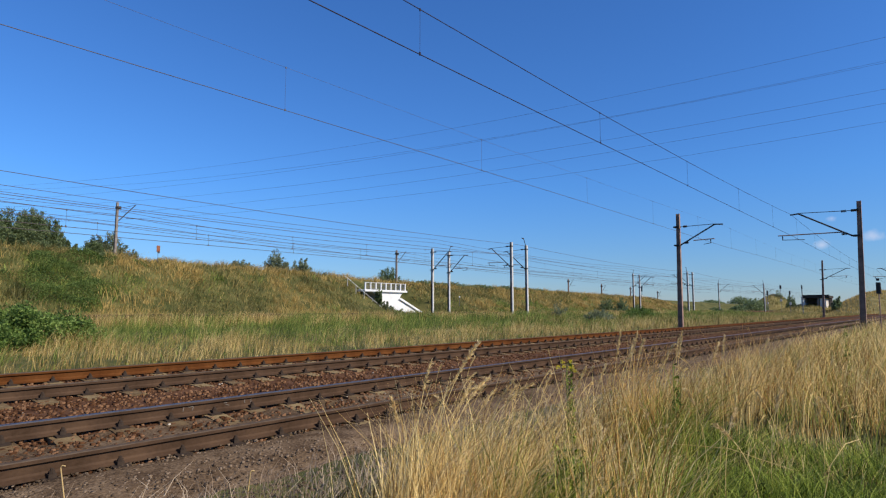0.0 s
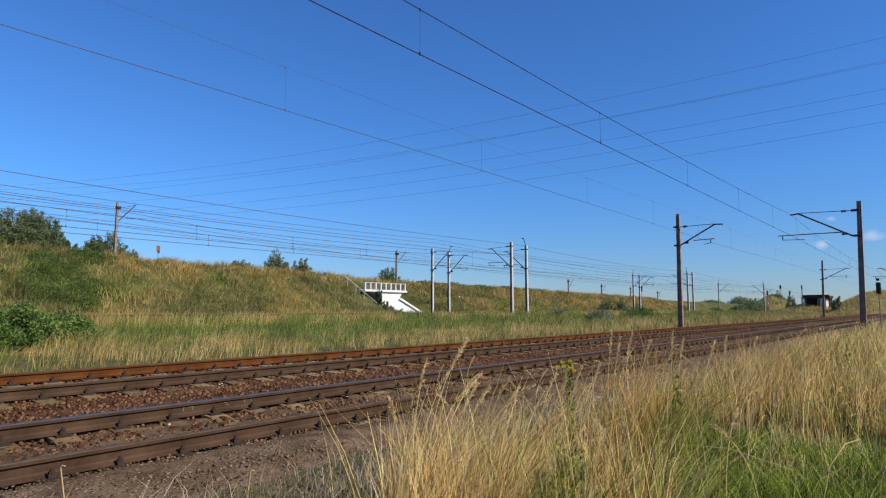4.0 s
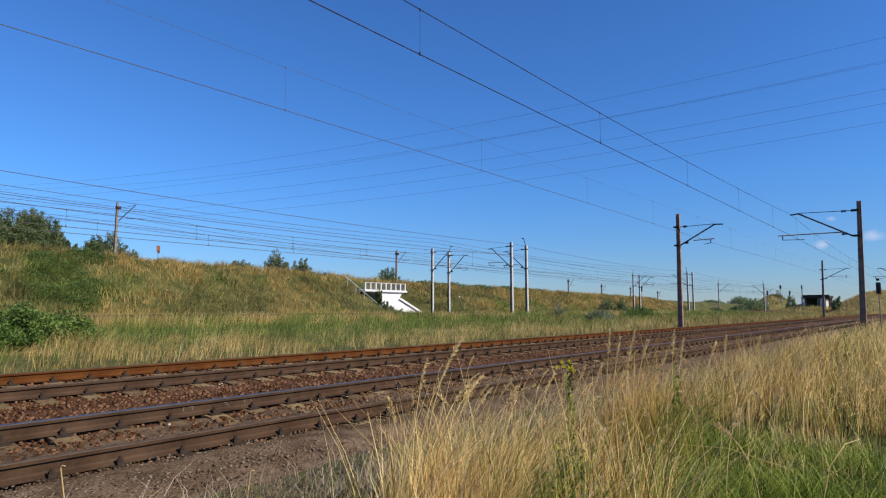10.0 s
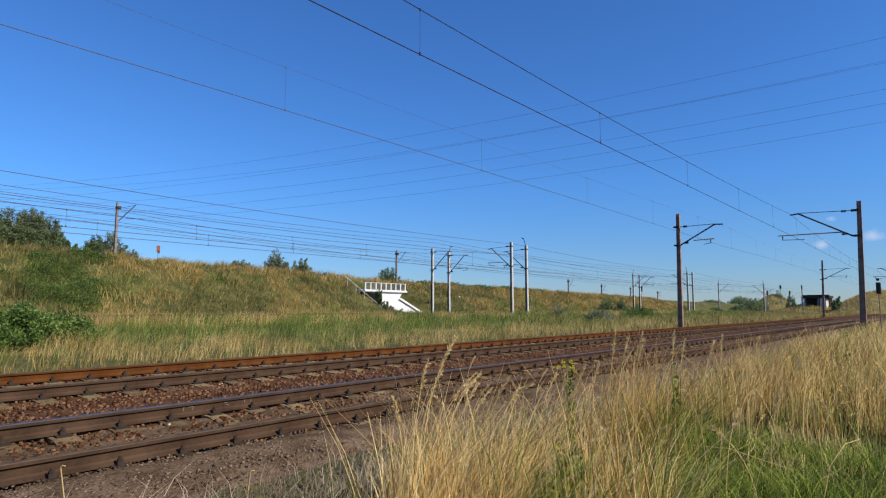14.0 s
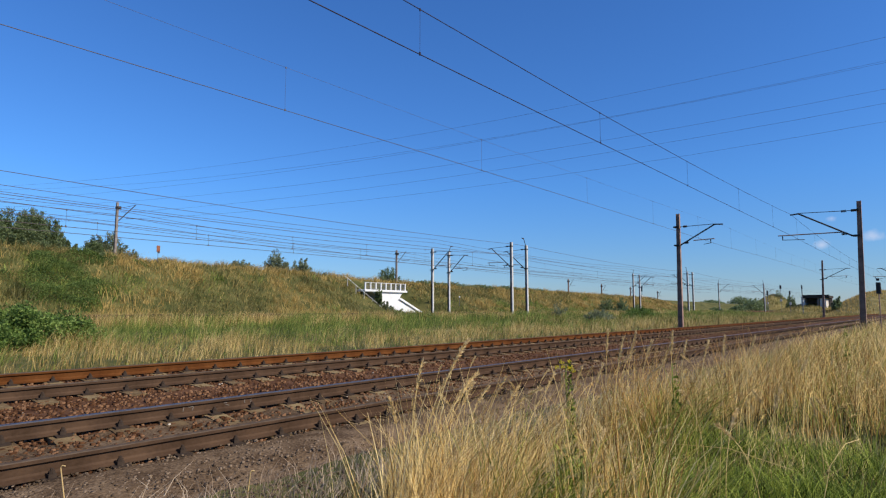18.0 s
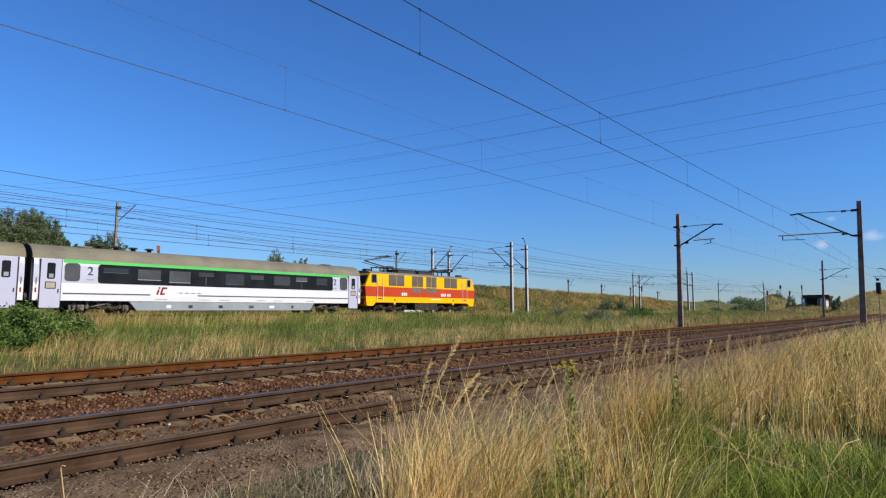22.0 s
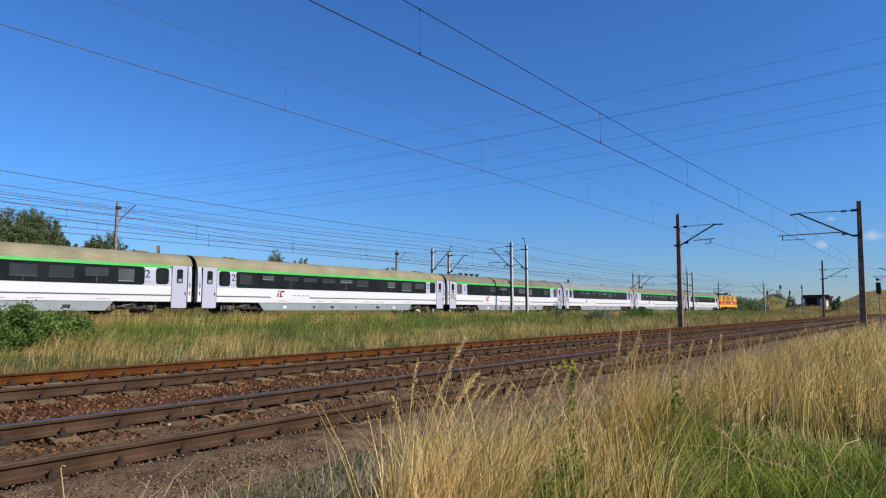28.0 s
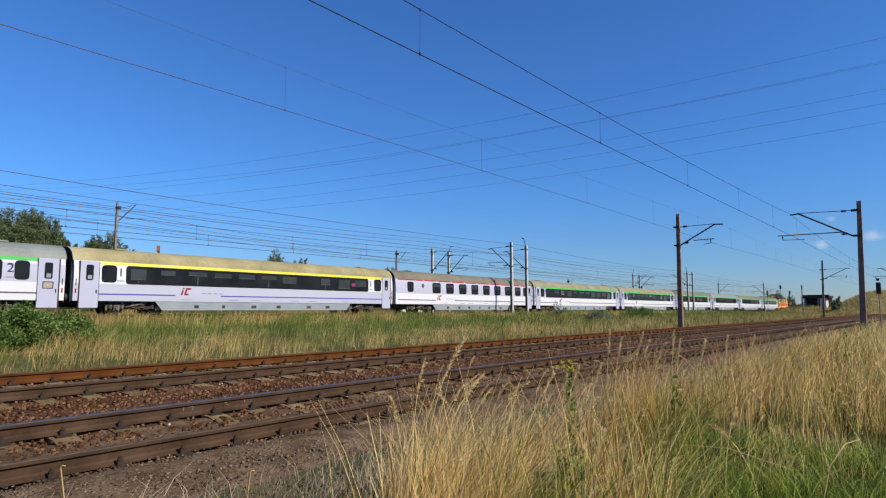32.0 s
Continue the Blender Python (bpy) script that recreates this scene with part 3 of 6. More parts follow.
            part("door_seal", panel(bmesh.new(), o, o + 0.07, 0.5, 3.16, sgn * 1.41, 0.022), M_RUBBER, d)
            o = c - h + (-0.535 if c > 2 else 0.5)
            part("door_seal", panel(bmesh.new(), o, o + 0.035, 0.5, 3.16, sgn * 1.41, 0.018), M_BLIND, d)
            o = c - h + (0.7 if c > 2 else -0.7)
            part("tail_lamp", panel(bmesh.new(), o - 0.04, o + 0.04, 1.3, 1.55, sgn * 1.41, 0.02, 0.02), M_LAMPRED, root, "small red tail lamp")
            part("grab_rail", tube(bmesh.new(), (o, sgn * 1.45, 1.75), (o, sgn * 1.45, 2.1), 0.018, sides=6), M_DARK, root)
            if door_plate[1]:
                pl = part("door_plate", panel(bmesh.new(), c - h - 0.27, c - h + 0.27, 1.5, 1.9, sgn * 1.425, 0.008, 0.03), M_DARK, d, "beige destination plate in a dark frame")
                part("plate_face", panel(bmesh.new(), c - h - 0.22, c - h + 0.22, 1.55, 1.85, sgn * 1.433, 0.006, 0.02), M_PLATE, pl)
            part("step", box(bmesh.new(), c - h - 0.45, sgn * 1.2, 0.4, c - h + 0.45, sgn * 1.42, 0.45), M_DARK, d)
        # skirt between the running gear
        a, b = skirt
        bm = bmesh.new()
        prism(bm, [(a - h - 0.45, 0.84), (b - h + 0.45, 0.84), (b - h, 0.3), (a - h, 0.3)], "y", sgn * 1.22, sgn * 1.37)
        sk = part("skirt", bm, M_SKIRT, root)
        rng = random.Random(int(length * 10))
        for i in range(6):
            x = a - h + (b - a) * (0.12 + 0.15 * i) + rng.uniform(-0.3, 0.3)
            part("hatch", panel(bmesh.new(), x, x + rng.uniform(0.18, 0.42), 0.44, 0.64, sgn * 1.37, 0.008), rng.choice((M_DARK, M_BLIND, M_WHITE, M_DARK)), sk)
        for i in range(9):
            x = a - h + (b - a) * (i + 0.5) / 9 + 0.35
            if i % 3 != 1:
                part("lettering", panel(bmesh.new(), x, x + 0.75, 0.98, 1.01, y, 0.005), M_SKIRT, root)
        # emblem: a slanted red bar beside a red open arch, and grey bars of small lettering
        lx = logo - h
        for k in (-sgn,):
            bm = bmesh.new()
            for x0, z0, x1, z1 in ((-0.42, 1.28, -0.24, 1.6), (-0.42, 1.66, -0.24, 1.76), (-0.1, 1.28, 0.08, 1.76), (0.06, 1.64, 0.4, 1.76), (0.0, 1.28, 0.34, 1.39)):
                sl = 0.3
                o = [(lx + k * (x0 * 0.7 + sl * (z0 - 1.5)), z0), (lx + k * (x1 * 0.7 + sl * (z0 - 1.5)), z0), (lx + k * (x1 * 0.7 + sl * (z1 - 1.5)), z1), (lx + k * (x0 * 0.7 + sl * (z1 - 1.5)), z1)]
                prism(bm, o, "y", sgn * 1.40, sgn * 1.4215)
            part("emblem", bm, M_EMBLEM, root, "slanted red emblem")
            for i in range(4):
                x = lx + k * (1.1 + i * 0.42)
                part("lettering", panel(bmesh.new(), min(x, x + k * 0.3), max(x, x + k * 0.3), 1.38, 1.45, y, 0.006), M_SKIRT, root)
        if number:
            for c in (spots[0], length - spots[1]):
                letters("class_number", number, 0.7, M_INK, root, pose(c - h, sgn * 1.421, 2.55, 0, 0, 0) @ flip)
                part("lettering", panel(bmesh.new(), c - h - 0.2, c - h + 0.2, 2.04, 2.1, sgn * 1.4195, 0.004), M_SKIRT, root)
        else:
            for c in (4.0, 21.5):
                part("emblem", panel(bmesh.new(), c - h - 0.16, c - h + 0.16, 2.45, 2.8, sgn * 1.40, 0.025, 0.1), M_NAVY, root)
    # ends: bellows, buffers, roof vents
    for k in (-1, 1):
        lo, hi = sorted((k * (h - e + 0.064), k * (h - e + 0.08)))
        part("end_wall", prism(bmesh.new(), [(-1.2, 0.75), (-1.2, 3.2)] + arc + [(1.2, 3.2), (1.2, 0.75)], "x", lo, hi), M_DARK, root)
        for i in range(3):
            x = k * (h - e + 0.085 + 0.085 * i)
            part("bellows_fold", box(bmesh.new(), x, -0.62, 0.95, x + k * 0.07, 0.62, 3.35, 0.03), M_BELLOWS, root)
        for sgn in (-1, 1):
            bm = bmesh.new()
            tube(bm, (k * (h - e), sgn * 0.87, 1.06), (k * (h - 0.06), sgn * 0.87, 1.06), 0.09, sides=10)
            tube(bm, (k * (h - 0.06), sgn * 0.87, 1.06), (k * h, sgn * 0.87, 1.06), 0.22, sides=14)
            part("buffer", bm, M_DARK, root)
            bm = bmesh.new()
            tube(bm, (k * (h - e + 0.04), sgn * 1.2, 0.9), (k * (h - e + 0.04), sgn * 1.2, 2.6), 0.02, sides=6)
            part("handrail", bm, M_STEEL, root)
        bogie(root, k * (h - 4.0), 2.5, 0.46)
        part("roof_vent", box(bmesh.new(), k * (h - 3.1) - 0.35, -0.5, 4.0, k * (h - 3.1) + 0.35, 0.5, 4.09, 0.03), roof, root)
    for i in range(vents):
        x = 3.9 + i - h
        bm = bmesh.new()
        tube(bm, (x, -0.25, 3.95), (x, -0.25, 4.18), 0.14, sides=10)
        tube(bm, (x, -0.25, 4.16), (x, -0.25, 4.24), 0.3, 0.22, sides=12)
        part("roof_ventilator", bm, M_RUBBER, root)
    part("underframe", box(bmesh.new(), -h + 0.45, -0.95, 0.52, h - 0.45, 0.95, 0.86), M_BOGIE, root)
    for x in np.arange(-h + 6.5, h - 6.5, 2.1):
        part("underfloor_case", box(bmesh.new(), x, -1.0, 0.35, x + random.uniform(0.8, 1.7), 1.0, 0.85), M_BOGIE, root)
    return root


def locomotive():
    """Two cabs, a tall yellow body with a red belt, grilles, four-axle running gear, two current collectors."""
    root = tagged(empty("locomotive"), "yellow electric locomotive with a red waist band and raised pantograph", "locomotive")
    h = LENGTHS[0] / 2
    # side outline, from the rear: nose leans in above and below the belt
    n0, n1 = h - 0.62, h - 0.34

    def slab(lo, hi, xl, xh, y):
        bm = bmesh.new()
        prism(bm, [(-xl, lo), (xl, lo), (xh, hi), (-xh, hi)], "y", -y, y)
        return bm
    bm = slab(0.98, 1.5, h - 0.5, h - 0.42, 1.44)
    for k in (-1, 1):
        prism(bm, [(k * (h - 1.65), 0.99), (k * (h - 0.5), 0.99), (k * (h - 0.55), 0.68), (k * (h - 1.3), 0.68)], "y", -1.44, 1.44)
        prism(bm, [(k * 4.3 - 0.12, 0.99), (k * 4.3 + 0.12, 0.99), (k * 4.3 + 0.12, 0.82), (k * 4.3 - 0.12, 0.82)], "y", -1.44, 1.44)
    part("lower_body", bm, M_LOCOY, root, "yellow lower body with cab aprons")
    part("waist_band", slab(1.5, 2.37, h - 0.42, h - 0.33, 1.445), M_LOCOR, root, "red waist band")
    part("upper_body", slab(2.37, 3.52, h - 0.33, h - 0.88, 1.44), M_LOCOY, root)
    bm = bmesh.new()
    o = [(-1.42, 3.52), (-1.3, 3.63), (-1.0, 3.73), (-0.5, 3.79), (0.5, 3.79), (1.0, 3.73), (1.3, 3.63), (1.42, 3.52)]
    prism(bm, o, "x", -h + 0.95, h - 0.95)
    part("roof", bm, M_LOCOROOF, root, "weathered grey roof")
    for sgn in (-1, 1):
        y = sgn * 1.44
        for a, b, lo in ((3.21, 5.31, 2.5), (6.34, 7.97, 1.93), (8.41, 10.0, 1.93), (11.18, 13.3, 2.5)):
            for i in range(2):
                w = (b - a) / 2
                x0, x1 = a - h + i * w + 0.03, a - h + (i + 1) * w - 0.03
                bm = bmesh.new()
                panel(bm, x0, x1, 2.5, 3.5, y, 0.02)
                g = part("grille", bm, M_GRILLE, root, "grey louvred grille")
                sl = mesh("slat", panel(bmesh.new(), x0 + 0.03, x1 - 0.03, 0, 0.03, y, 0.045))
                for j in range(11):
                    part("slat", sl, M_GRILLE, g).location = (0, 0, 2.55 + j * 0.085)
                if lo < 2.4:
                    part("lower_grille", panel(bmesh.new(), x0, x1, 1.93, 2.43, y, 0.02), M_GRILLE, root)
        for k in (-1, 1):
            c = k * (h - 1.38)
            part("cab_window_frame", panel(bmesh.new(), c - 0.32, c + 0.32, 2.68, 3.46, y, 0.015, 0.05), M_STEEL, root)
            part("cab_window", panel(bmesh.new(), c - 0.24, c + 0.24, 2.76, 3.38, y, 0.03, 0.05), M_GLASS, root)
            for x in (k * (h - 1.77), k * (h - 2.5)):
                bm = bmesh.new()
                tube(bm, (x, sgn * 1.5, 1.15), (x, sgn * 1.5, 3.15), 0.025, sides=8)
                for z in (1.15, 2.2, 3.15):
                    tube(bm, (x, sgn * 1.43, z), (x, sgn * 1.51, z), 0.02, sides=6)
                part("handrail", bm, M_WHITE, root, "white handrail")
            part("cab_door", panel(bmesh.new(), k * (h - 2.13) - 0.3, k * (h - 2.13) + 0.3, 1.5, 3.3, y, 0.004), M_LOCOY, root)
            part("door_belt", panel(bmesh.new(), k * (h - 2.13) - 0.3, k * (h - 2.13) + 0.3, 1.56, 2.42, y, 0.009), M_LOCOR, root)
            part("step", panel(bmesh.new(), k * (h - 2.13) - 0.22, k * (h - 2.13) + 0.22, 1.26, 1.36, y, 0.01), M_DARK, root)
            part("marker", panel(bmesh.new(), k * 4.3 - 0.08, k * 4.3 + 0.08, 1.15, 1.31, y, 0.01), M_DARK, root)
        # unreadable or omitted lettering as plain bars
        for i in range(3):
            part("lettering", panel(bmesh.new(), 5.05 - h + i * 0.26 - 0.1, 5.05 - h + i * 0.26 + 0.1, 1.62, 1.9, y, 0.014), M_WHITE, root)
        for i in range(8):
            if i != 4:
                part("lettering", panel(bmesh.new(), 10.75 - h + i * 0.2 - 0.075, 10.75 - h + i * 0.2 + 0.075, 1.64, 1.92, y, 0.014), M_WHITE, root)
        part("lettering", panel(bmesh.new(), 9.2 - h, 10.6 - h, 1.28, 1.36, y, 0.006), M_WHITE, root)
        part("equipment_case", box(bmesh.new(), 6.9 - h, sgn * 0.8, 0.3, 10.2 - h, sgn * 1.36, 0.98, 0.03), M_BOGIE, root)
    part("underframe", box(bmesh.new(), -h + 1.4, -0.62, 0.42, h - 1.4, 0.62, 1.0), M_BOGIE, root)
    for k in (-1, 1):
        for e in (-1, 1):
            part("traction_motor", box(bmesh.new(), k * 4.35 + e * 0.75 - 0.5, -0.66, 0.3, k * 4.35 + e * 0.75 + 0.5, 0.66, 0.95, 0.05), M_BOGIE, root)
    # cab fronts
    for k in (-1, 1):
        for sgn in (-1, 1):
            bm = bmesh.new()
            prism(bm, [(k * (h - 0.41), 2.62), (k * (h - 0.41) + 0.005, 2.6), (k * (h - 0.72), 3.36), (k * (h - 0.8), 3.36)], "y", sgn * 0.08, sgn * 1.3)
            part("windscreen", bm, M_GLASS, root)
            bm = bmesh.new()
            tube(bm, (k * (h - 0.45), sgn * 0.9, 1.95), (k * (h - 0.22), sgn * 0.9, 1.95), 0.2, sides=16)
            part("headlight", bm, M_STEEL, root)
            bm = bmesh.new()
            tube(bm, (k * (h - 0.5), sgn * 0.87, 1.06), (k * (h - 0.06), sgn * 0.87, 1.06), 0.11, sides=10)
            tube(bm, (k * (h - 0.07), sgn * 0.87, 1.06), (k * h, sgn * 0.87, 1.06), 0.25, sides=16)
            part("buffer", bm, M_DARK, root)
        part("buffer_beam", box(bmesh.new(), k * (h - 0.55), -1.3, 0.8, k * (h - 0.4), 1.3, 1.3), M_LOCOR, root)
        part("horn", box(bmesh.new(), k * (h - 1.9), -0.5, 3.76, k * (h - 1.3), 0.0, 3.98, 0.03), M_DARK, root)
        bogie(root, k * 4.35, 3.05, 0.62, M_BOGIE)
    # roof gear
    for a, b, z in ((5.2, 7.6, 4.08), (8.1, 10.3, 4.08)):
        bm = bmesh.new()
        box(bm, a - h, -0.7, 3.74, b - h, 0.7, z - 0.06)
        ribs = []
        for i in range(9):
            x = a - h + (b - a) * (i + 0.5) / 9
            ribs.append(x)
        hs = part("resistor_housing", bm, M_DARK, root)
        for x in ribs:
            part("rib", box(bmesh.new(), x - 0.06, -0.75, z - 0.06, x + 0.06, 0.75, z + 0.03), M_DARK, hs)
    bm = bmesh.new()
    for x in (3.0, 4.6, 5.0, 7.85, 10.6, 11.2, 13.2):
        tube(bm, (x - h, -0.55, 3.76), (x - h, -0.55, 4.2), 0.055, sides=8)
        tube(bm, (x - h, 0.55, 3.76), (x - h, 0.55, 4.2), 0.055, sides=8)
    part("insulator", bm, M_BOGIE, root)
    bm = bmesh.new()
    tube(bm, (3.2 - h, -0.3, 4.22), (13.4 - h, -0.3, 4.22), 0.03, sides=6)
    part("roof_cable", bm, M_DARK, root)
    # raised and folded current collectors
    for x, up in ((3.9 - h, True), (12.3 - h, False)):
        bm = bmesh.new()
        for sgn in (-1, 1):
            tube(bm, (x - 1.1, sgn * 0.5, 4.2), (x + 1.1, sgn * 0.5, 4.2), 0.035, sides=6)
        for d in (-1.0, 0.0, 1.0):
            tube(bm, (x + d, -0.5, 4.2), (x + d, 0.5, 4.2), 0.035, sides=6)
        pan = part("pantograph", bm, M_DARK, root, "raised pantograph" if up else "folded pantograph")
        knee, head = ((x - 2.3, 4.72), (x + 0.3, 5.22)) if up else ((x - 1.5, 4.34), (x + 1.2, 4.42))
        part("lower_arm", tube(bmesh.new(), (x + 0.6, 0, 4.25), (knee[0], 0, knee[1]), 0.055, sides=8), M_DARK, pan)
        part("thrust_rod", tube(bmesh.new(), (x + 0.2, 0.2, 4.2), (knee[0] - 0.15, 0.2, knee[1] - 0.12), 0.025, sides=6), M_DARK, pan)
        for sgn in (-1, 1):
            part("upper_arm", tube(bmesh.new(), (knee[0], sgn * 0.08, knee[1]), (head[0], sgn * 0.45, head[1]), 0.03, sides=6), M_DARK, pan)
            part("head_tie", tube(bmesh.new(), (head[0] - 0.3, sgn * 0.5, head[1] + 0.04), (head[0] + 0.3, sgn * 0.5, head[1] + 0.04), 0.02, sides=6), M_DARK, pan)
        for d in (-0.3, 0.3):
            bm = tube(bmesh.new(), (head[0] + d, -0.75, head[1] + 0.08), (head[0] + d, 0.75, head[1] + 0.08), 0.03, sides=6)
            for sgn in (-1, 1):
                tube(bm, (head[0] + d, sgn * 0.75, head[1] + 0.08), (head[0] + d, sgn * 0.98, head[1] - 0.1), 0.025, sides=6)
            part("collector_strip", bm, M_DARK, pan)
        part("drive_box", box(bmesh.new(), x + 0.5, -0.25, 4.2, x + 1.2, 0.25, 4.38, 0.02), M_DARK, pan)
    return root


train = [locomotive()]
S_LO, S_HI = 1.95, 2.98
A = (3.06, 3.06)


def pair(length, a, b):
    """A small window at each end, mirrored."""
    return [(a, b, S_LO, S_HI), (length - b, length - a, S_LO, S_HI)]


train.append(coach(24.6, "2", A, M_GREEN, M_ROOF_KHAKI, [(3.48, 21.32)], pair(24.6, 1.72, 2.52), (1, 1), (5.8, 19.05), 7.29, 4, [(1.68, 6.57), (9.7, 23.1)],
                   label="white coach with green stripe and four black roof ventilators"))
train.append(coach(26.7, "2", (2.48, 2.45), M_GREEN, M_ROOF_BROWN, [(3.06, 23.62)], [], (1, 0), (5.2, 20.95), 6.86, 0, [(1.61, 6.05), (9.53, 25.15)],
                   label="white coach with green stripe and brownish roof"))
train.append(coach(24.7, "2", (2.62, 2.84), M_GREEN, M_ROOF_GREY, [(2.9, 21.61)], pair(24.7, 1.85, 2.4), (1, 1), (5.5, 18.9), 7.0, 0, [(1.5, 6.37), (10.05, 22.95)],
                   label="white coach with green stripe and plain grey roof"))
train.append(coach(24.9, "2", A, M_GREEN, M_ROOF_KHAKI, [(3.5, 21.4)], pair(24.9, 1.78, 2.65), (1, 1), (5.8, 19.2), 7.3, 4, [(1.6, 6.5), (9.7, 23.3)],
                   label="white coach with green stripe and black roof ventilators"))
train.append(coach(26.7, "2", (2.83, 2.88), M_GREEN, M_ROOF_SAND, [(3.05, 23.56)], pair(26.7, 1.74, 2.58), (1, 0), (5.4, 21.1), 6.81, 0, [(1.5, 5.95), (9.5, 25.1)],
                   label="white coach with green stripe and faded sandy roof"))
train.append(coach(26.6, "2", (2.83, 3.12), M_GREEN, M_ROOF_SAND, [(3.05, 23.3)], pair(26.6, 1.77, 2.6), (1, 0), (5.44, 21.1), 6.97, 0, [(1.52, 6.25), (9.46, 25.1)], glimpse=(22.0, 22.5),
                   label="white coach with green stripe and long dark window band"))
train.append(coach(24.8, "", A, M_RED, M_ROOF_KHAKI, [], [(1.78, 2.64, 2.0, 2.96)] + [(a, b, 1.94, 2.97) for a, b in ((5.42, 6.69), (7.57, 8.81), (9.71, 10.99), (11.87, 13.12), (14.03, 15.28), (16.19, 17.45), (18.34, 19.58), (20.5, 21.74), (22.36, 23.22))],
                   (0, 0), (6.0, 18.9), 6.5, 0, [(0.5, 5.9), (9.04, 23.5)], [(0.5, 4.1), (4.3, 6.1), (6.3, 8.4), (8.6, 10.6), (10.8, 12.9), (13.1, 15.2), (15.4, 17.4), (17.6, 19.6), (19.8, 21.6), (21.8, 23.5)],
                   label="white dining coach with red stripe and separate windows"))
train.append(coach(26.6, "1", (2.78, 2.98), M_YELLOW, M_ROOF_YELLOW, [(3.08, 23.35)], pair(26.6, 1.7, 2.55), (1, 0), (5.4, 20.9), 6.9, 0, [(1.5, 6.2), (9.4, 25.0)], glimpse=(21.4, 21.9),
                   label="white first-class coach with yellow stripe and sandy roof"))
train.append(coach(26.4, "2", (2.9, 2.83), M_GREEN, M_ROOF_GREY, [(3.13, 23.2)], pair(26.4, 1.95, 2.65), (1, 1), (5.3, 20.9), 6.9, 0, [(1.6, 6.2), (9.7, 25.0)],
                   label="white coach with green stripe and pale grey roof"))


def front(t):
    """Where the train's nose is along the far line at t seconds; it slows a little on the way."""
    u = t - 26.0
    return 128.437 + u * (18.4512 + u * (-0.1257 + 0.0035 * u))


swaying = []


def motions():
    back = 0.0
    for n, car in zip(LENGTHS, train):
        walk(car, [(t * 0.5, LINE @ pose(front(t * 0.5) - back - n / 2, TRAIN_L, RAIL_Z)) for t in range(0, 65)])
        back += n
    # the wheels roll while their car is close to the viewer
    back, start = {}, 0.0
    for n, car in zip(LENGTHS, train):
        back[car.name] = start + n / 2
        start += n
    for w, r in rolling:
        m = w.matrix_basis.copy()
        b = back[w.parent.parent.name]
        rows = []
        for i in range(int(19.2 * 30), 32 * 30 + 1):
            t = i / 30
            if -2.0 < front(t) - b < 42.0:
                rows.append((t, m @ pose(0, 0, 0, 0, math.degrees(front(t) / r) % 360, 0)))
        rows = [(0.0, rows[0][1])] + rows + ([(32.0, rows[-1][1])] if rows[-1][0] < 31.99 else [])
        walk(w, rows)
    rng = random.Random(11)
    for ob, amount in swaying:
        m, ph, sp = ob.matrix_basis.copy(), rng.uniform(0, 6.28), rng.uniform(0.8, 1.3)
        rows = []
        for i in range(0, 81):
            t = i * 0.4
            gust = 0.55 + 0.45 * math.sin(0.37 * t + 0.2 * m.translation.x) * math.sin(0.83 * t + 1.0)
            a = amount * gust * (math.sin(2.1 * sp * t + ph) + 0.5 * math.sin(4.7 * sp * t + 2 * ph))
            b = amount * 0.5 * gust * math.sin(2.9 * sp * t + 1.7 * ph)
            rows.append((t, m @ pose(0, 0, 0, b, a, 0)))
        walk(ob, rows)


# ---- masts and wires ----
def wire_mesh(name, pts, r, sides=5):
    p = np.asarray(pts, float)
    d = np.gradient(p, axis=0)
    d /= np.linalg.norm(d, axis=1)[:, None]
    u = np.cross(d, [0, 0, 1.0])
    u /= np.linalg.norm(u, axis=1)[:, None]
    w = np.cross(u, d)
    a = np.arange(sides) * 2 * np.pi / sides
    v = p[:, None] + r * (np.cos(a)[None, :, None] * u[:, None] + np.sin(a)[None, :, None] * w[:, None])
    n = len(p)
    i = (np.arange(n - 1)[:, None] * sides + np.arange(sides)).reshape(-1)
    j = (np.arange(n - 1)[:, None] * sides + (np.arange(sides) + 1) % sides).reshape(-1)
    return raw(name, v.reshape(-1, 3), np.stack([i, j, j + sides, i + sides], -1))


def plate(x0a, x1a, ya, x0b, x1b, yb, h, lean):
    """A tapering upright plate: its foot below ground, its head at h moved by lean."""
    bm = bmesh.new()
    v = []
    for z, x0, x1, y, f in ((-0.4, x0a, x1a, ya, 0.0), (h, x0b, x1b, yb, 1.0)):
        for a, b in ((x0, -y), (x1, -y), (x1, y), (x0, y)):
            v.append(bm.verts.new((a + lean[0] * f, b + lean[1] * f, z)))
    fs = [bm.faces.new([v[i] for i in q]) for q in ((0, 1, 2, 3), (4, 5, 6, 7), (0, 1, 5, 4), (1, 2, 6, 5), (2, 3, 7, 6), (3, 0, 4, 7))]
    bmesh.ops.recalc_face_normals(bm, faces=fs)
    return bm


def hbeam(root, h, w0, w1, material, t=0.02, lean=(0, 0), turned=0.0):
    """A tapered H-section post: two flanges and a web."""
    lean = (lean[1], -lean[0]) if turned else lean
    was = set(root.children)
    for s in (-1, 1):
        a, b = sorted((s * w0, s * (w0 - t))), sorted((s * w1, s * (w1 - t)))
        part("flange", plate(a[0], a[1], w0 * 0.8, b[0], b[1], w1 * 0.8, h, lean), material, root)
    part("web", plate(-w0 + t, w0 - t, t * 0.6, -w1 + t, w1 - t, t * 0.6, h, lean), material, root)
    for ob in root.children:
        if ob not in was:
            ob.rotation_euler = (0, 0, turned)


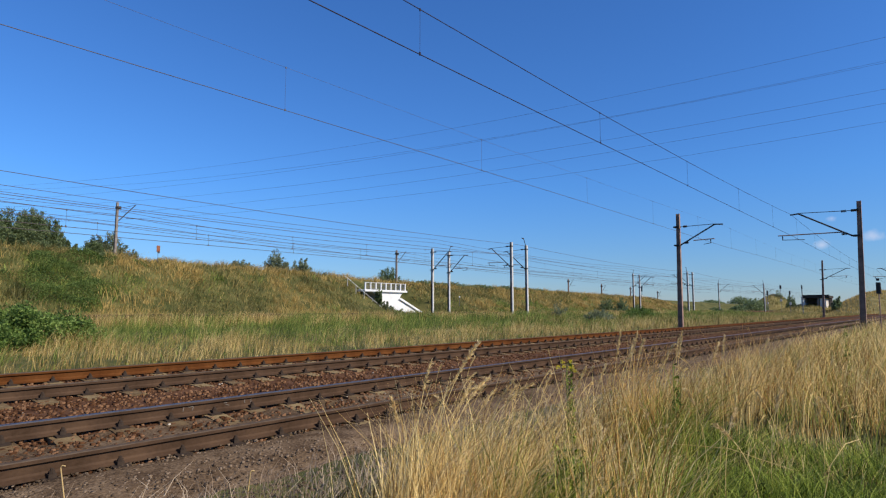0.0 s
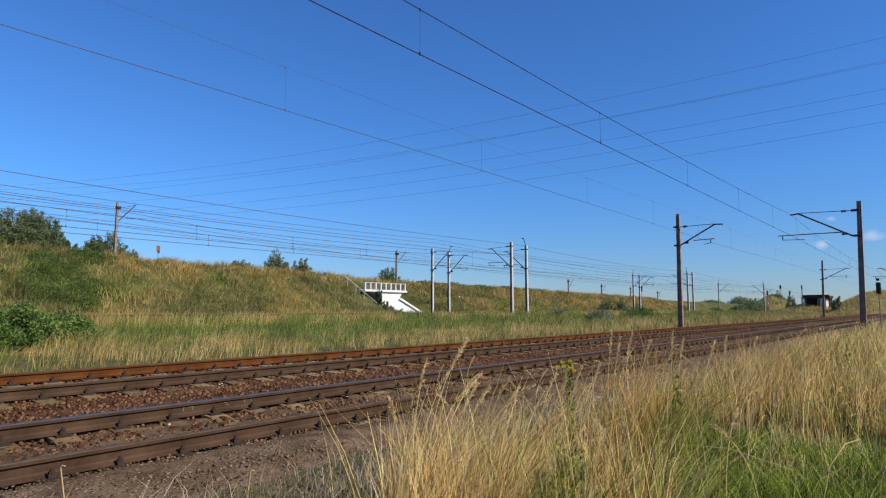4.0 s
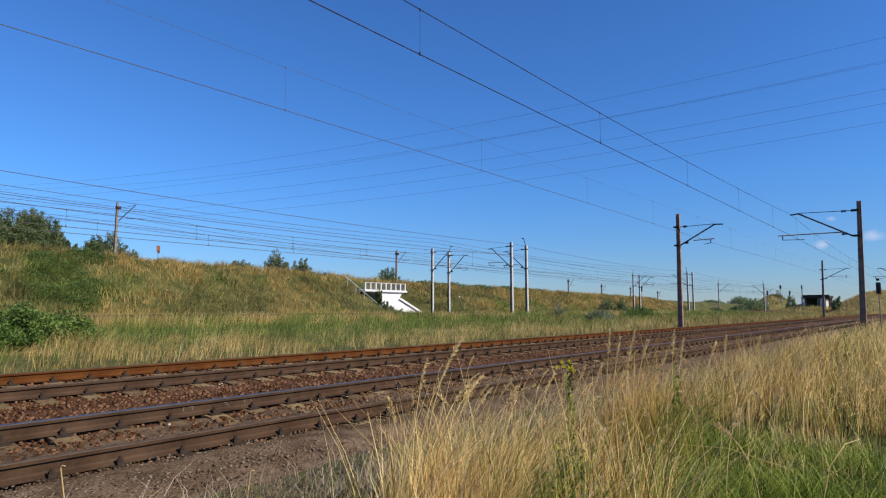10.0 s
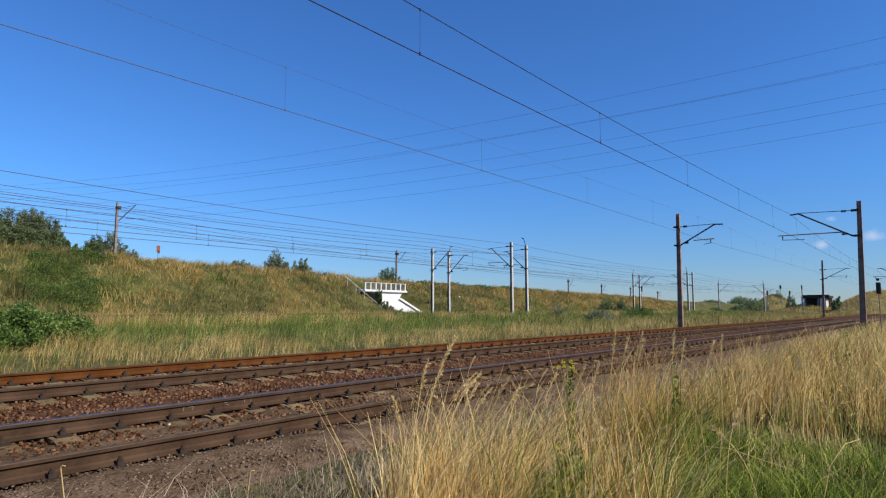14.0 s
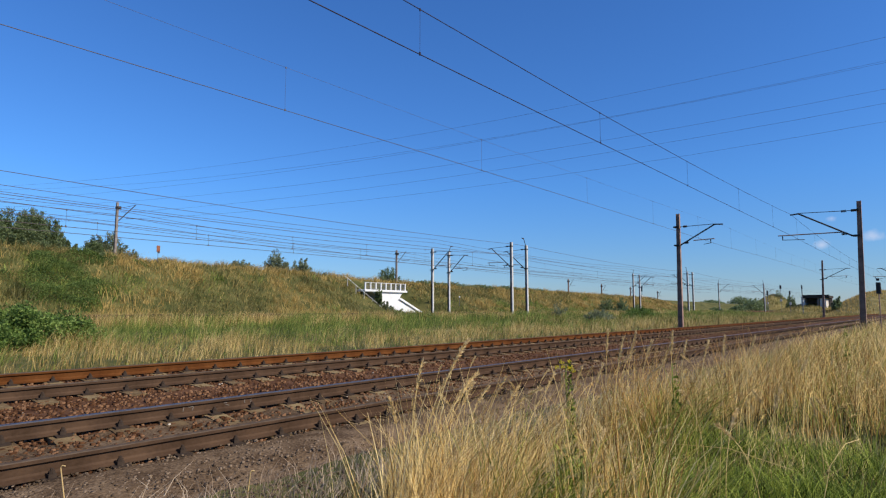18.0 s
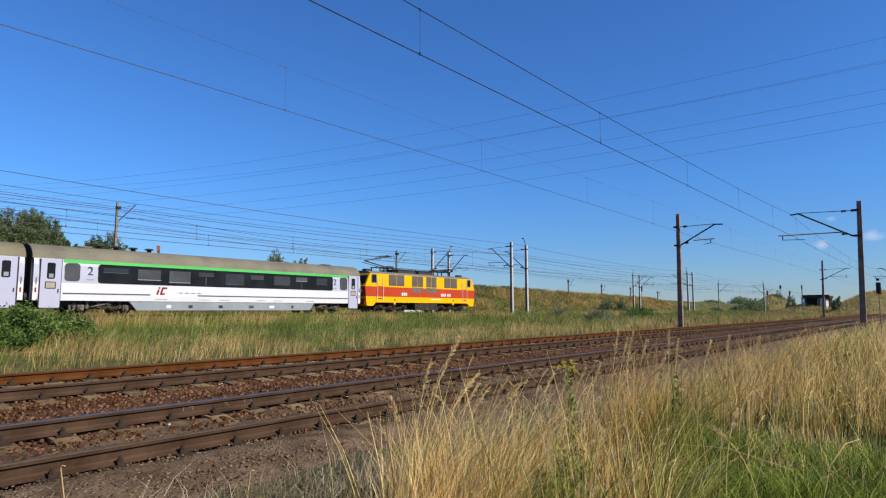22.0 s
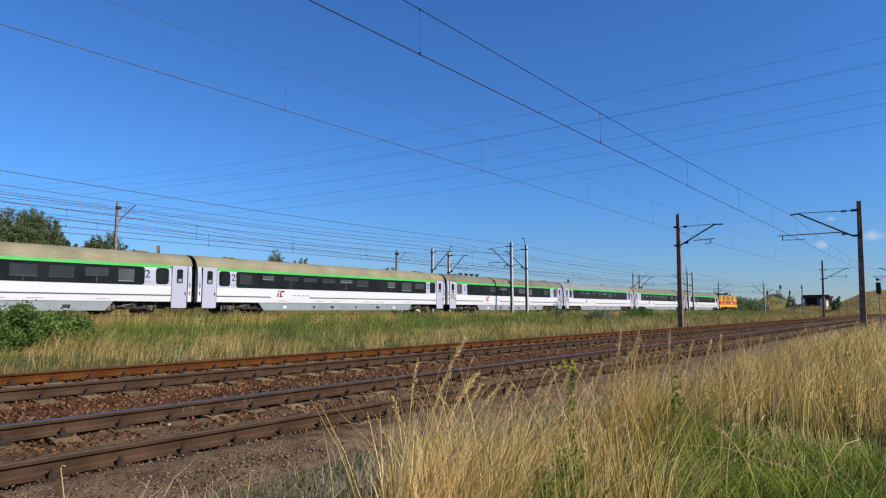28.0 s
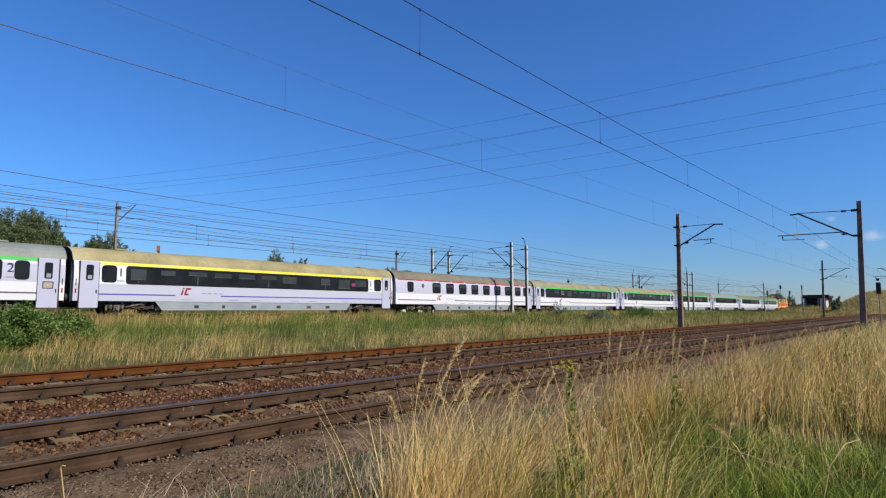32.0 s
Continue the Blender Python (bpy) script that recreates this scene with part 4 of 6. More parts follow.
def lattice(root, h, w0, w1, material):
    """Two slim legs tied by battens, as on the older masts."""
    for s in (-1, 1):
        part("leg", plate(s * w0 - 0.04, s * w0 + 0.04, 0.09, s * w1 - 0.04, s * w1 + 0.04, 0.09, h, (0, 0)), material, root)
    b = mesh("batten", box(bmesh.new(), -w0 + 0.03, -0.08, -0.12, w0 - 0.03, 0.08, 0.12))
    for i in range(12):
        part("batten", b, material, root).location = (0, 0, 0.4 + (h - 0.7) * i / 11)


def cantilever(root, z_foot, z_tie, reach, z_tip, beyond, z_reg, reg, off=0.2, mt=None):
    """The bracket of a mast: reach is the way out to the strut's bend along local y, reg where the registration arm starts and ends."""
    mt = mt or M_BROWN
    s = 1 if reach > 0 else -1
    bm = bmesh.new()
    tube(bm, (0, s * off, z_foot), (0, reach, z_tip), 0.05, sides=8)
    tube(bm, (0, reach, z_tip), (0, beyond, z_tip - 0.04), 0.045, sides=8)
    part("strut", bm, M_DARK if mt is M_BROWN else mt, root)
    bm = bmesh.new()
    tube(bm, (0, s * off, z_tie), (0, reach, z_tip + 0.03), 0.022, sides=6)
    part("tie_rod", bm, M_DARK, root)
    bm = bmesh.new()
    for y, z in ((s * (off + 0.25), z_tie), (s * (off + 0.3), z_foot + 0.15)):
        for i in range(4):
            tube(bm, (0, y + s * i * 0.07, z), (0, y + s * (i * 0.07 + 0.05), z), 0.085, 0.06, sides=10)
    part("insulator", bm, M_DARK, root)
    if reg:
        a, b = reg
        bm = bmesh.new()
        tube(bm, (0, a, z_reg), (0, b, z_reg + 0.03), 0.035, sides=6)
        part("registration_arm", bm, mt, root)
        bm = bmesh.new()
        e = b - s * 0.25
        tube(bm, (0, e, z_reg), (0, e, z_reg - 0.28), 0.03, sides=6)
        tube(bm, (0, e, z_reg - 0.26), (0.1, e + (a - b) * 0.35, z_reg - 0.3), 0.02, sides=6)
        part("steady_arm", bm, M_DARK, root)
    bm = bmesh.new()
    for z in (z_foot, z_tie):
        box(bm, -0.2, -0.2, z - 0.05, 0.2, 0.2, z + 0.05)
    part("clamp", bm, M_DARK, root)


def near_mast(x, y, base, height, lean, arms, label):
    root = tagged(empty("catenary_mast", pose(x, y, base)), label, "catenary mast", group="masts of the near line")
    hbeam(root, height, 0.165, 0.115, M_BROWN, t=0.025, lean=lean, turned=radians(90))
    part("foundation", box(bmesh.new(), -0.32, -0.32, -0.7, 0.32, 0.32, -0.06, 0.03), M_CINDERBED, root, "dirty concrete foundation block")
    cantilever(root, *arms)
    return root


near_mast(43.6, 14.15, 0.02, 8.08, (0, -0.1), (5.8, 7.12, -2.55, 7.1, -3.1, 6.08, (-1.1, -2.5)), "rust-brown steel catenary mast beside the second track")
near_mast(43.6, 3.55, -0.25, 8.05, (0, -0.22), (5.95, 7.5, 3.0, 7.58, 3.45, 6.22, (0.75, 4.2)), "tall rust-brown steel catenary mast on the grassy verge")
near_mast(112, 14.15, 0.1, 8.95, (0, -0.25), (5.9, 7.45, -3.4, 7.55, -3.9, 6.35, (-1.2, -3.6)), "distant rust-brown steel catenary mast beside the track")
near_mast(112, 3.4, -0.1, 8.6, (0, 0), (5.9, 7.45, 3.0, 7.55, 3.45, 6.3, (1.2, 4.0)), "distant steel catenary mast on the grassy verge")
near_mast(-24.4, 14.15, 0.02, 8.08, (0, 0), (5.8, 7.12, -2.55, 7.1, -3.1, 6.08, (-1.1, -2.5)), "rust-brown steel catenary mast behind the viewer")
near_mast(-24.4, 3.55, -0.25, 8.05, (0, 0), (5.95, 7.5, 3.0, 7.58, 3.45, 6.22, (1.3, 4.1)), "rust-brown steel catenary mast on the verge")


def overhead(xs, y, zc, zm, sag, step, first, m, r, label, contact_sag=0.0, thin=0.9, mt=None):
    """A contact wire hung by droppers under a sagging messenger wire, span by span between the supports at xs."""
    root = tagged(empty("overhead_line", m), label, "overhead wire", group="overhead lines")
    cp, mp, dr = [], [], []
    for a, b in zip(xs[:-1], xs[1:]):
        for k in range(0, 13 if b != xs[-1] else 14):
            f = min(k / 13, 1)
            x = a + (b - a) * f
            cp.append((x, y, zc - contact_sag * 4 * f * (1 - f)))
            mp.append((x, y, zm - sag * 4 * f * (1 - f)))
    part("contact_wire", wire_mesh("contact_wire", cp, r), mt or M_WIRE, root)
    part("messenger_wire", wire_mesh("messenger_wire", mp, r * thin), mt or M_WIRE, root)
    cp, mp = np.array(cp), np.array(mp)
    x = first
    while x < xs[-1] - 2:
        z0, z1 = np.interp(x, cp[:, 0], cp[:, 2]), np.interp(x, mp[:, 0], mp[:, 2])
        bm = bmesh.new()
        tube(bm, (x, y, z0), (x, y, z1), r * 0.4, sides=4)
        box(bm, x - r * 1.6, y - r, z0 - r * 2, x + r * 1.6, y + r, z0 + r * 4)
        box(bm, x - r * 1.4, y - r, z1 - r * 3, x + r * 1.4, y + r, z1 + r * 2)
        part("dropper", bm, mt or M_WIRE, root)
        x += step
    return root


NEAR = [-92.4, -24.4, 43.6, 112, 180, 248]
overhead(NEAR, 6.97, 5.95, 7.33, 0.62, 7.55, -22.4, None, 0.0098, "twin overhead wires with droppers over the near track", 0.09, mt=M_OLDWIRE)
overhead(NEAR, 11.15, 5.58, 7.05, 0.3, 7.6, -22.5, None, 0.008, "twin overhead wires with droppers over the second track", -0.17, thin=0.4)


def far_mast(s, l, h, arm, label, top_arm=0, group="masts of the far line", mt=None, base=0.35):
    """A slender two-legged mast; arm +1 reaches away from the viewer, -1 towards, turned along the line by a little."""
    root = tagged(empty("catenary_mast", LINE @ pose(s, l, base)), label, "catenary mast", group=group)
    lattice(root, h, 0.07, 0.05, M_RAIL)
    # a paler leg towards the sun puts the mast's lit side into colour
    bm = bmesh.new()
    prism(bm, [(-0.21, -0.3), (-0.01, -0.3), (-0.02, h), (-0.17, h)], "x", -0.1, 0.14)
    part("sunlit_leg", bm, mt or M_SUNCONC, root, "pale concrete leg on the sun side, its lit tone in the colour")
    part("foundation", box(bmesh.new(), -0.35, -0.35, -0.6, 0.35, 0.35, 0.15), M_CONC, root)
    if arm:
        cantilever(root, h - 2.7, h - 0.45, arm * 2.6, h - 0.55, arm * 3.1, h - 2.2, (arm * 1.0, arm * 3.2), 0.15)
    if top_arm:
        bm = bmesh.new()
        tube(bm, (0, 0, h - 0.1), (top_arm * 0.45, 0, h + 0.75), 0.04, sides=6)
        tube(bm, (top_arm * 0.45, 0, h + 0.75), (top_arm * 0.8, 0, h + 0.78), 0.06, sides=6)
        part("top_bracket", bm, M_DARK, root)
    return root


P = "pale concrete catenary mast on the far line"
for s, l, h, arm, top in ((57.2, 48, 8.5, -1, 0), (60.5, 48, 8.3, -1, 1), (56.6, 36, 8.4, 1, 0), (59.8, 36, 8.3, 1, -1), (122.7, 48, 8.4, -1, 1), (126.2, 48, 8.3, -1, 0),
                          (119.4, 36, 8.2, 1, -1), (122.6, 36, 8.2, 1, 0), (188.3, 48, 8.7, -1, 1), (-8, 36, 8.4, 1, 0), (-7, 48, 8.4, -1, 0)):
    far_mast(s, l, h, arm, P, top)
far_mast(188.0, 36, 8.2, 1, P, -1)
far_mast(252.0, 48, 9.0, -1, P, 1)
M70 = "weathered concrete catenary mast on the embankment crest"
for s, l, h, base in ((28.6, 70, 5.9, 7.3), (74.0, 70, 5.8, 5.5), (140.4, 72, 4.3, 4.8), (160.6, 72, 3.8, 4.6), (189.3, 75, 4.1, 4.4), (214.3, 75, 3.5, 4.3)):
    root = tagged(empty("catenary_mast", LINE @ pose(s, l, base)), M70, "catenary mast", group="masts on the embankment")
    hbeam(root, h, 0.16, 0.13, M_POST if s < 80 else M_BROWN, 0.05, turned=radians(90))
    bm = bmesh.new()
    tube(bm, (0.15, -0.1, h - 2.1), (1.75, -0.6, h - 0.1), 0.05, sides=6)
    tube(bm, (0.15, 0, h - 0.7), (1.7, -0.6, h - 0.15), 0.02, sides=6)
    part("strut", bm, M_DARK, root)
    bm = bmesh.new()
    tube(bm, (0.9, -0.3, h - 1.75), (2.4, -0.7, h - 1.65), 0.025, sides=6)
    part("registration_arm", bm, M_DARK, root)
    bm = bmesh.new()
    box(bm, -0.1, -0.3, h - 0.75, 0.32, 0.3, h - 0.45, 0.03)
    part("insulator", bm, M_BOGIE, root)

FAR = [-133, -70, -7, 58, 122, 188, 252, 316]
overhead(FAR, TRAIN_L, 6.1, 7.75, 0.75, 8.1, -3, LINE, 0.02, "overhead wires with droppers above the train's track")
overhead(FAR, TRAIN_L + 4.4, 6.25, 7.8, 0.75, 8.1, 0.4, LINE, 0.02, "overhead wires with droppers above the fourth track")
HIGH = [-110, -45, 28.6, 74, 140, 189, 260]


def single_wire(pts, r, label, group="feeder wires", m=None):
    ob = tagged(part("feeder_wire", wire_mesh("feeder_wire", pts, r), M_WIRE), label, "wire", group=group)
    if m is not None:
        ob.matrix_world = m
    return ob


def span_points(xs, l, z, sag):
    q = []
    for a, b, za, zb in zip(xs[:-1], xs[1:], z[:-1], z[1:]):
        for k in range(10):
            f = k / 10
            q.append((a + (b - a) * f, l, za + (zb - za) * f - sag * 4 * f * (1 - f)))
    q.append((xs[-1], l, z[-1]))
    return q


for l, z, sag in ((36, 8.6, 0.5), (36.3, 7.4, 0.4), (48, 10.05, 0.55), (48.3, 9.65, 0.55)):
    single_wire(span_points(FAR, l, [z] * len(FAR), sag), 0.018, "thin dark feeder wire along the far line", m=LINE)
for l, dz, sag in ((69.3, 3.9, 0.15), (69.3, 5.2, 0.6), (73, 4.0, 0.15), (73, 5.3, 0.6)):
    crest = [float(np.interp(x, CREST_S, CREST_Z)) + dz + 0.2 for x in HIGH]
    single_wire(span_points(HIGH, l, crest, sag), 0.024, "thin dark contact wire above the embankment", m=LINE)
# high-voltage conductors that cross all the lines
for z0, b, c in ((28.76, -0.11528, 0.000616), (26.33, -0.11291, 0.000696), (26.13, -0.10529, 0.000543), (23.42, -0.10212, 0.000594), (21.99, -0.10449, 0.000574), (20.13, -0.10476, 0.000643)):
    single_wire([(70 - 0.3 * (y - 12), y, z0 + b * y + c * y * y) for y in range(-60, 241, 10)], 0.012, "high-voltage conductor sagging across the sky", "power line")


# ---- bridge and railings on the embankment ----
def bridge():
    root = tagged(empty("bridge_abutment", LINE @ pose(0, 60, 0)), "whitewashed concrete bridge abutment with a railed parapet", "bridge")
    bm = bmesh.new()
    prism(bm, [(58.6, 3.72), (59.6, 3.1), (60.4, 2.1), (61.6, 1.4), (63.0, 0.1), (69.5, 0.1), (69.3, 0.5), (64.0, 2.8), (64.85, 3.72)], "y", 0, 6)
    part("abutment_wall", bm, M_WHITE, root)
    bm = bmesh.new()
    prism(bm, [(63.9, 2.75), (64.15, 2.95), (69.6, 0.62), (69.45, 0.4)], "y", -0.25, 0.3)
    part("wing_coping", bm, M_WHITE, root)
    part("deck_edge", box(bmesh.new(), 56.9, -0.3, 3.7, 65.5, 6.0, 4.0, 0.04), M_WHITE, root)
    post = mesh("parapet_post", box(bmesh.new(), -0.09, -0.09, 4.0, 0.09, 0.09, 4.98))
    for i in range(9):
        part("parapet_post", post, M_WHITE, root).location = (57.15 + i, -0.1, 0)
    for z in (4.95, 4.5, 4.15):
        bm = bmesh.new()
        tube(bm, (57.1, -0.1, z), (65.2, -0.1, z), 0.035, sides=6)
        part("parapet_rail", bm, M_WHITE if z > 4.9 else M_STEEL, root)
    for i in range(8):
        mesh_panel = bmesh.new()
        for j in range(1, 8):
            tube(mesh_panel, (57.15 + i + j * 0.125, -0.06, 4.0), (57.15 + i + j * 0.125, -0.06, 4.92), 0.022, sides=4)
        part("parapet_panel", mesh_panel, M_STEEL, root, "grey barred panel")
    hr = tagged(empty("stair_handrail", LINE @ pose(0, 59.3, 0)), "pale steel handrail running down the grassy slope", "handrail")
    bm = bmesh.new()
    tube(bm, (53.0, 0, 5.6), (61.2, 0, 0.75), 0.035, sides=6)
    part("rail", bm, M_WHITE, hr)
    for i in range(6):
        x = 53.4 + i * 1.5
        bm = bmesh.new()
        tube(bm, (x, 0, 5.36 - (x - 53.4) * 0.59), (x, 0, 4.3 - (x - 53.4) * 0.59), 0.025, sides=6)
        part("baluster", bm, M_WHITE, hr)


bridge()


def far_bridge():
    root = tagged(empty("road_underpass", pose(215, 28.9, 0)), "dark concrete underpass far down the line", "bridge")
    part("deck", box(bmesh.new(), -1, -3.6, 4.7, 8, 3.6, 5.45, 0.05), M_BOGIE, root)
    part("parapet", box(bmesh.new(), -1.1, -3.6, 5.45, -0.9, 3.6, 5.7), M_BOGIE, root)
    part("pier", box(bmesh.new(), -0.5, 2.9, -1.5, 7, 3.9, 5.2), M_CONC, root)
    part("pier", box(bmesh.new(), -0.5, -2.6, -1.5, 7, -1.0, 4.7), M_CONC, root)
    part("pier", box(bmesh.new(), -0.3, -0.75, -1.5, 7, -0.35, 4.9), M_POST, root)
    part("back_wall", box(bmesh.new(), 5.0, -3.6, -1.5, 5.6, 3.6, 4.7), M_POST, root)


far_bridge()


def signal(m, h, label, lamp=0.35, tall=1.1, thick=0.06):
    root = tagged(empty("railway_signal", m), label, "railway signal", group="signals")
    bm = bmesh.new()
    tube(bm, (0, 0, -0.3), (0, 0, h), thick, sides=8)
    part("post", bm, M_STEEL if h > 3 else M_BROWN, root)
    part("head", box(bmesh.new(), -0.12, -lamp / 2, h - 0.2, 0.14, lamp / 2, h + tall, 0.04), M_RUBBER, root)
    if h > 3:
        part("relay_box", box(bmesh.new(), -0.15, -0.2, h * 0.45, 0.15, 0.2, h * 0.45 + 0.5, 0.02), M_CONC, root)
    part("hood", box(bmesh.new(), -0.34, -lamp * 0.3, h + 0.5, -0.12, lamp * 0.3, h + 0.62), M_RUBBER, root)


signal(pose(40, 2.45, 0.1), 2.2, "dark railway signal head on a short post", 0.22, 0.42, 0.03)
signal(LINE @ pose(190, 40.5 - 5, 0.5), 5.0, "dark railway signal on a slim post")
signal(pose(150, 22.7, 0.3), 5.6, "dark railway signal head on a stout grey post", 0.26, 0.55, 0.09)
signal(pose(150, 25.05, 0.3), 4.4, "dark railway signal on a slim grey post", 0.28, 0.6, 0.045)
signal(pose(150, 26.8, 0.6), 5.4, "small dark signal head on a slim post", 0.35, 0.5, 0.03)
signal(LINE @ pose(170, 64, 3.4), 3.2, "small dark signal on the embankment")
sg = tagged(empty("trackside_sign", LINE @ pose(31.5, 66, 6.3)), "small orange square sign on a thin post", "sign")
part("board", box(bmesh.new(), -0.19, -0.03, 1.3, 0.19, 0.03, 2.0, 0.02), M_ORANGE, sg)
part("lower_plate", box(bmesh.new(), -0.06, -0.03, 1.15, 0.16, 0.03, 1.4), M_DARK, sg)
part("post", tube(bmesh.new(), (0, 0.04, -0.3), (0, 0.04, 1.9), 0.025, sides=6), M_STEEL, sg)
# pale marker globe on the slope
mk = tagged(empty("marker_post", LINE @ pose(74.6, 57.0, 1.6)), "white round marker on a thin post", "marker post")
part("post", tube(bmesh.new(), (0, 0, -0.3), (0, 0, 1.6), 0.03, sides=6), M_STEEL, mk)
part("globe", tube(tube(bmesh.new(), (0, 0, 1.48), (0, 0, 1.6), 0.07, 0.12, 10), (0, 0, 1.6), (0, 0, 1.72), 0.12, 0.07, 10), M_WHITE, mk)


# ---- plants ----
def leaves_mesh(name, centres, radii, n, size, seed, each=False):
    """Many small leaf sheets gathered in clumps round the centres."""
    rng = np.random.default_rng(seed)
    c = np.asarray(centres, float)
    k = np.arange(n) if each else rng.integers(0, len(c), n)
    d = rng.normal(size=(n, 3))
    d /= np.linalg.norm(d, axis=1)[:, None]
    p = c[k] + d * (np.asarray(radii, float)[k] * rng.random(n) ** 0.45)[:, None]
    s = rng.uniform(0.6, 1.3, n) * size
    u = rng.normal(size=(n, 3))
    u /= np.linalg.norm(u, axis=1)[:, None]
    w = np.cross(u, rng.normal(size=(n, 3)))
    w /= np.linalg.norm(w, axis=1)[:, None]
    a, b = u * s[:, None], w * (s * 0.45)[:, None]
    v = np.stack([p - a, p + b, p + a, p - b], 1).reshape(-1, 3)
    return raw(name, v, np.arange(n * 4).reshape(-1, 4))


def shrub(name, m, rx, ry, h, n, leaf, label, category, seed, trunk=0.12, lift=0.12, full=1.0, leaf_mat=None):
    """A short trunk that forks into limbs, each carrying loose sprays of leaves towards its tip."""
    rng = random.Random(seed)
    root = tagged(empty(name, m), label, category)
    bm = bmesh.new()
    tube(bm, (0, 0, -0.4), (0, 0, h * 0.3), trunk, trunk * 0.7, 7)
    tips, forks = [], []
    k = max(26, int(rx * ry * 14))
    for i in range(k):
        a, q = rng.uniform(0, 6.283), rng.random() ** 0.6
        tip = (rx * q * math.cos(a), ry * q * math.sin(a), h * (lift + (1.0 - lift) * (1 - q ** 1.7) ** 0.55 * rng.uniform(0.25, 1.0)))
        fork = (tip[0] * 0.35, tip[1] * 0.35, max(0.05, tip[2] * rng.uniform(0.2, 0.5)))
        tips.append(tip)
        forks.append(fork)
        if i < 16:
            tube(bm, (0, 0, h * rng.uniform(0.05, 0.25)), fork, trunk * 0.4, trunk * 0.2, 5)
            tube(bm, fork, tip, trunk * 0.2, trunk * 0.05, 4)
    part("trunk", bm, M_BARK, root)
    g = np.random.default_rng(seed)
    pick = g.integers(0, k, n)
    f = g.random(n) ** 0.55
    p = np.array(forks)[pick] * (1 - f)[:, None] + np.array(tips)[pick] * f[:, None]
    p += g.normal(0, 1, (n, 3)) * (min(rx, ry, h) * 0.1 * full * (1.25 - 0.8 * f))[:, None]
    p[:, 2] = np.maximum(p[:, 2], 0.03)
    part("crown", leaves_mesh("crown", p, np.zeros(n), n, leaf, seed, True), leaf_mat or M_TREE, root)
    return root


def on_line(s, l, dz=0.0):
    p = LINE @ Vector((s, l, 0))
    return pose(p.x, p.y, float(land(p.x, p.y)) + dz)


shrub("bramble_bush", on_line(7.0, 24.3), 2.8, 2.2, 1.6, 36000, 0.06, "dense dark green bramble bush in the grass", "bush", 3, 0.05, 0.1, 1.5, M_LEAF)
shrub("bramble_bush", on_line(3.4, 24.6), 3.0, 2.2, 1.62, 26000, 0.06, "dense dark green bramble bush in the grass", "bush", 4, 0.05, 0.1, 1.5, M_LEAF)
CREST_TREE = "dark green broad tree on the embankment crest"
for ts, tl, trx, th, tn, tsd in ((21.8, 74, 2.9, 5.5, 26000, 5), (19.2, 74.5, 2.8, 5.2, 20000, 6), (16.6, 74.5, 2.6, 4.6, 14000, 7), (23.6, 74.2, 2.0, 4.6, 12000, 21), (25.2, 73.5, 1.2, 2.4, 4500, 22)):
    shrub("tree", on_line(ts, tl, 0), trx, trx * 0.9, th, tn, 0.1, CREST_TREE, "tree", tsd, full=1.15)
BUSH = "grey-green shrub on the embankment crest"
for s, l, rx, h, n, sd in ((29.2, 74, 2.7, 3.7, 8000, 8), (25.0, 66.5, 1.3, 1.9, 6000, 9), (52.9, 74, 2.4, 4.2, 5200, 10), (57.4, 74, 2.0, 3.6, 4200, 11), (46.3, 73, 2.0, 2.0, 3000, 12), (32.0, 74, 1.3, 2.3, 1800, 13), (77.2, 75, 2.5, 3.8, 5200, 14),
                          (60.4, 58.9, 1.2, 2.2, 3200, 15), (62.4, 58.6, 1.3, 1.4, 2600, 23), (59.3, 59.4, 0.9, 3.0, 2400, 24), (79, 68, 3, 1.0, 2400, 16), (86, 68, 4, 1.0, 2800, 17), (95, 68, 4, 0.9, 2800, 18), (104, 68, 4, 1.0, 2800, 19), (114, 68, 4, 0.9, 2400, 20)):
    shrub("shrub", on_line(s, l), rx, rx * 0.9, h, n, 0.12, BUSH, "shrub", sd, 0.06, leaf_mat=M_TREE if sd in (9, 14) or sd > 15 else M_GREYLEAF)
for s, l, rx, h, n, sd in ((112, 46.5, 1.6, 1.6, 1800, 30), (124, 54.5, 2.3, 3.7, 4200, 31), (132, 54.5, 2.1, 3.6, 4200, 32), (143, 55, 2.0, 2.0, 2000, 33), (62, 33, 1.1, 2.4, 500, 34), (78, 30, 2.6, 1.7, 4200, 35), (82, 30.5, 2.2, 1.5, 3400, 36), (58.5, 26.5, 2.0, 1.5, 2600, 38),
                          (175, 54, 2.5, 2.2, 1800, 37)):
    shrub("shrub", on_line(s, l), rx, rx * 0.9, h, n * (2 if l < 34 else 1), 0.07 if l < 34 else 0.13, "low green shrub in the meadow", "shrub", sd, 0.04, leaf_mat=M_GREYLEAF if sd in (34, 38) else M_LEAF if l < 34 else M_TREE)
for i, (s, l, rx, h) in enumerate(((228, 52, 4, 2.8), (240, 50, 6, 5.0), (254, 51, 5, 5.6), (215, 56, 3, 1.2), (300, 80, 8, 2.2), (330, 74, 8, 5), (205, 20.6, 2.2, 6.0), (332, 57, 4, 10.5), (300, 47, 3, 8.0))):
    shrub("tree", on_line(s, l), rx, rx * 0.8, h, 2600, 0.32, "dark green tree in the distance", "tree", 50 + i, 0.2)


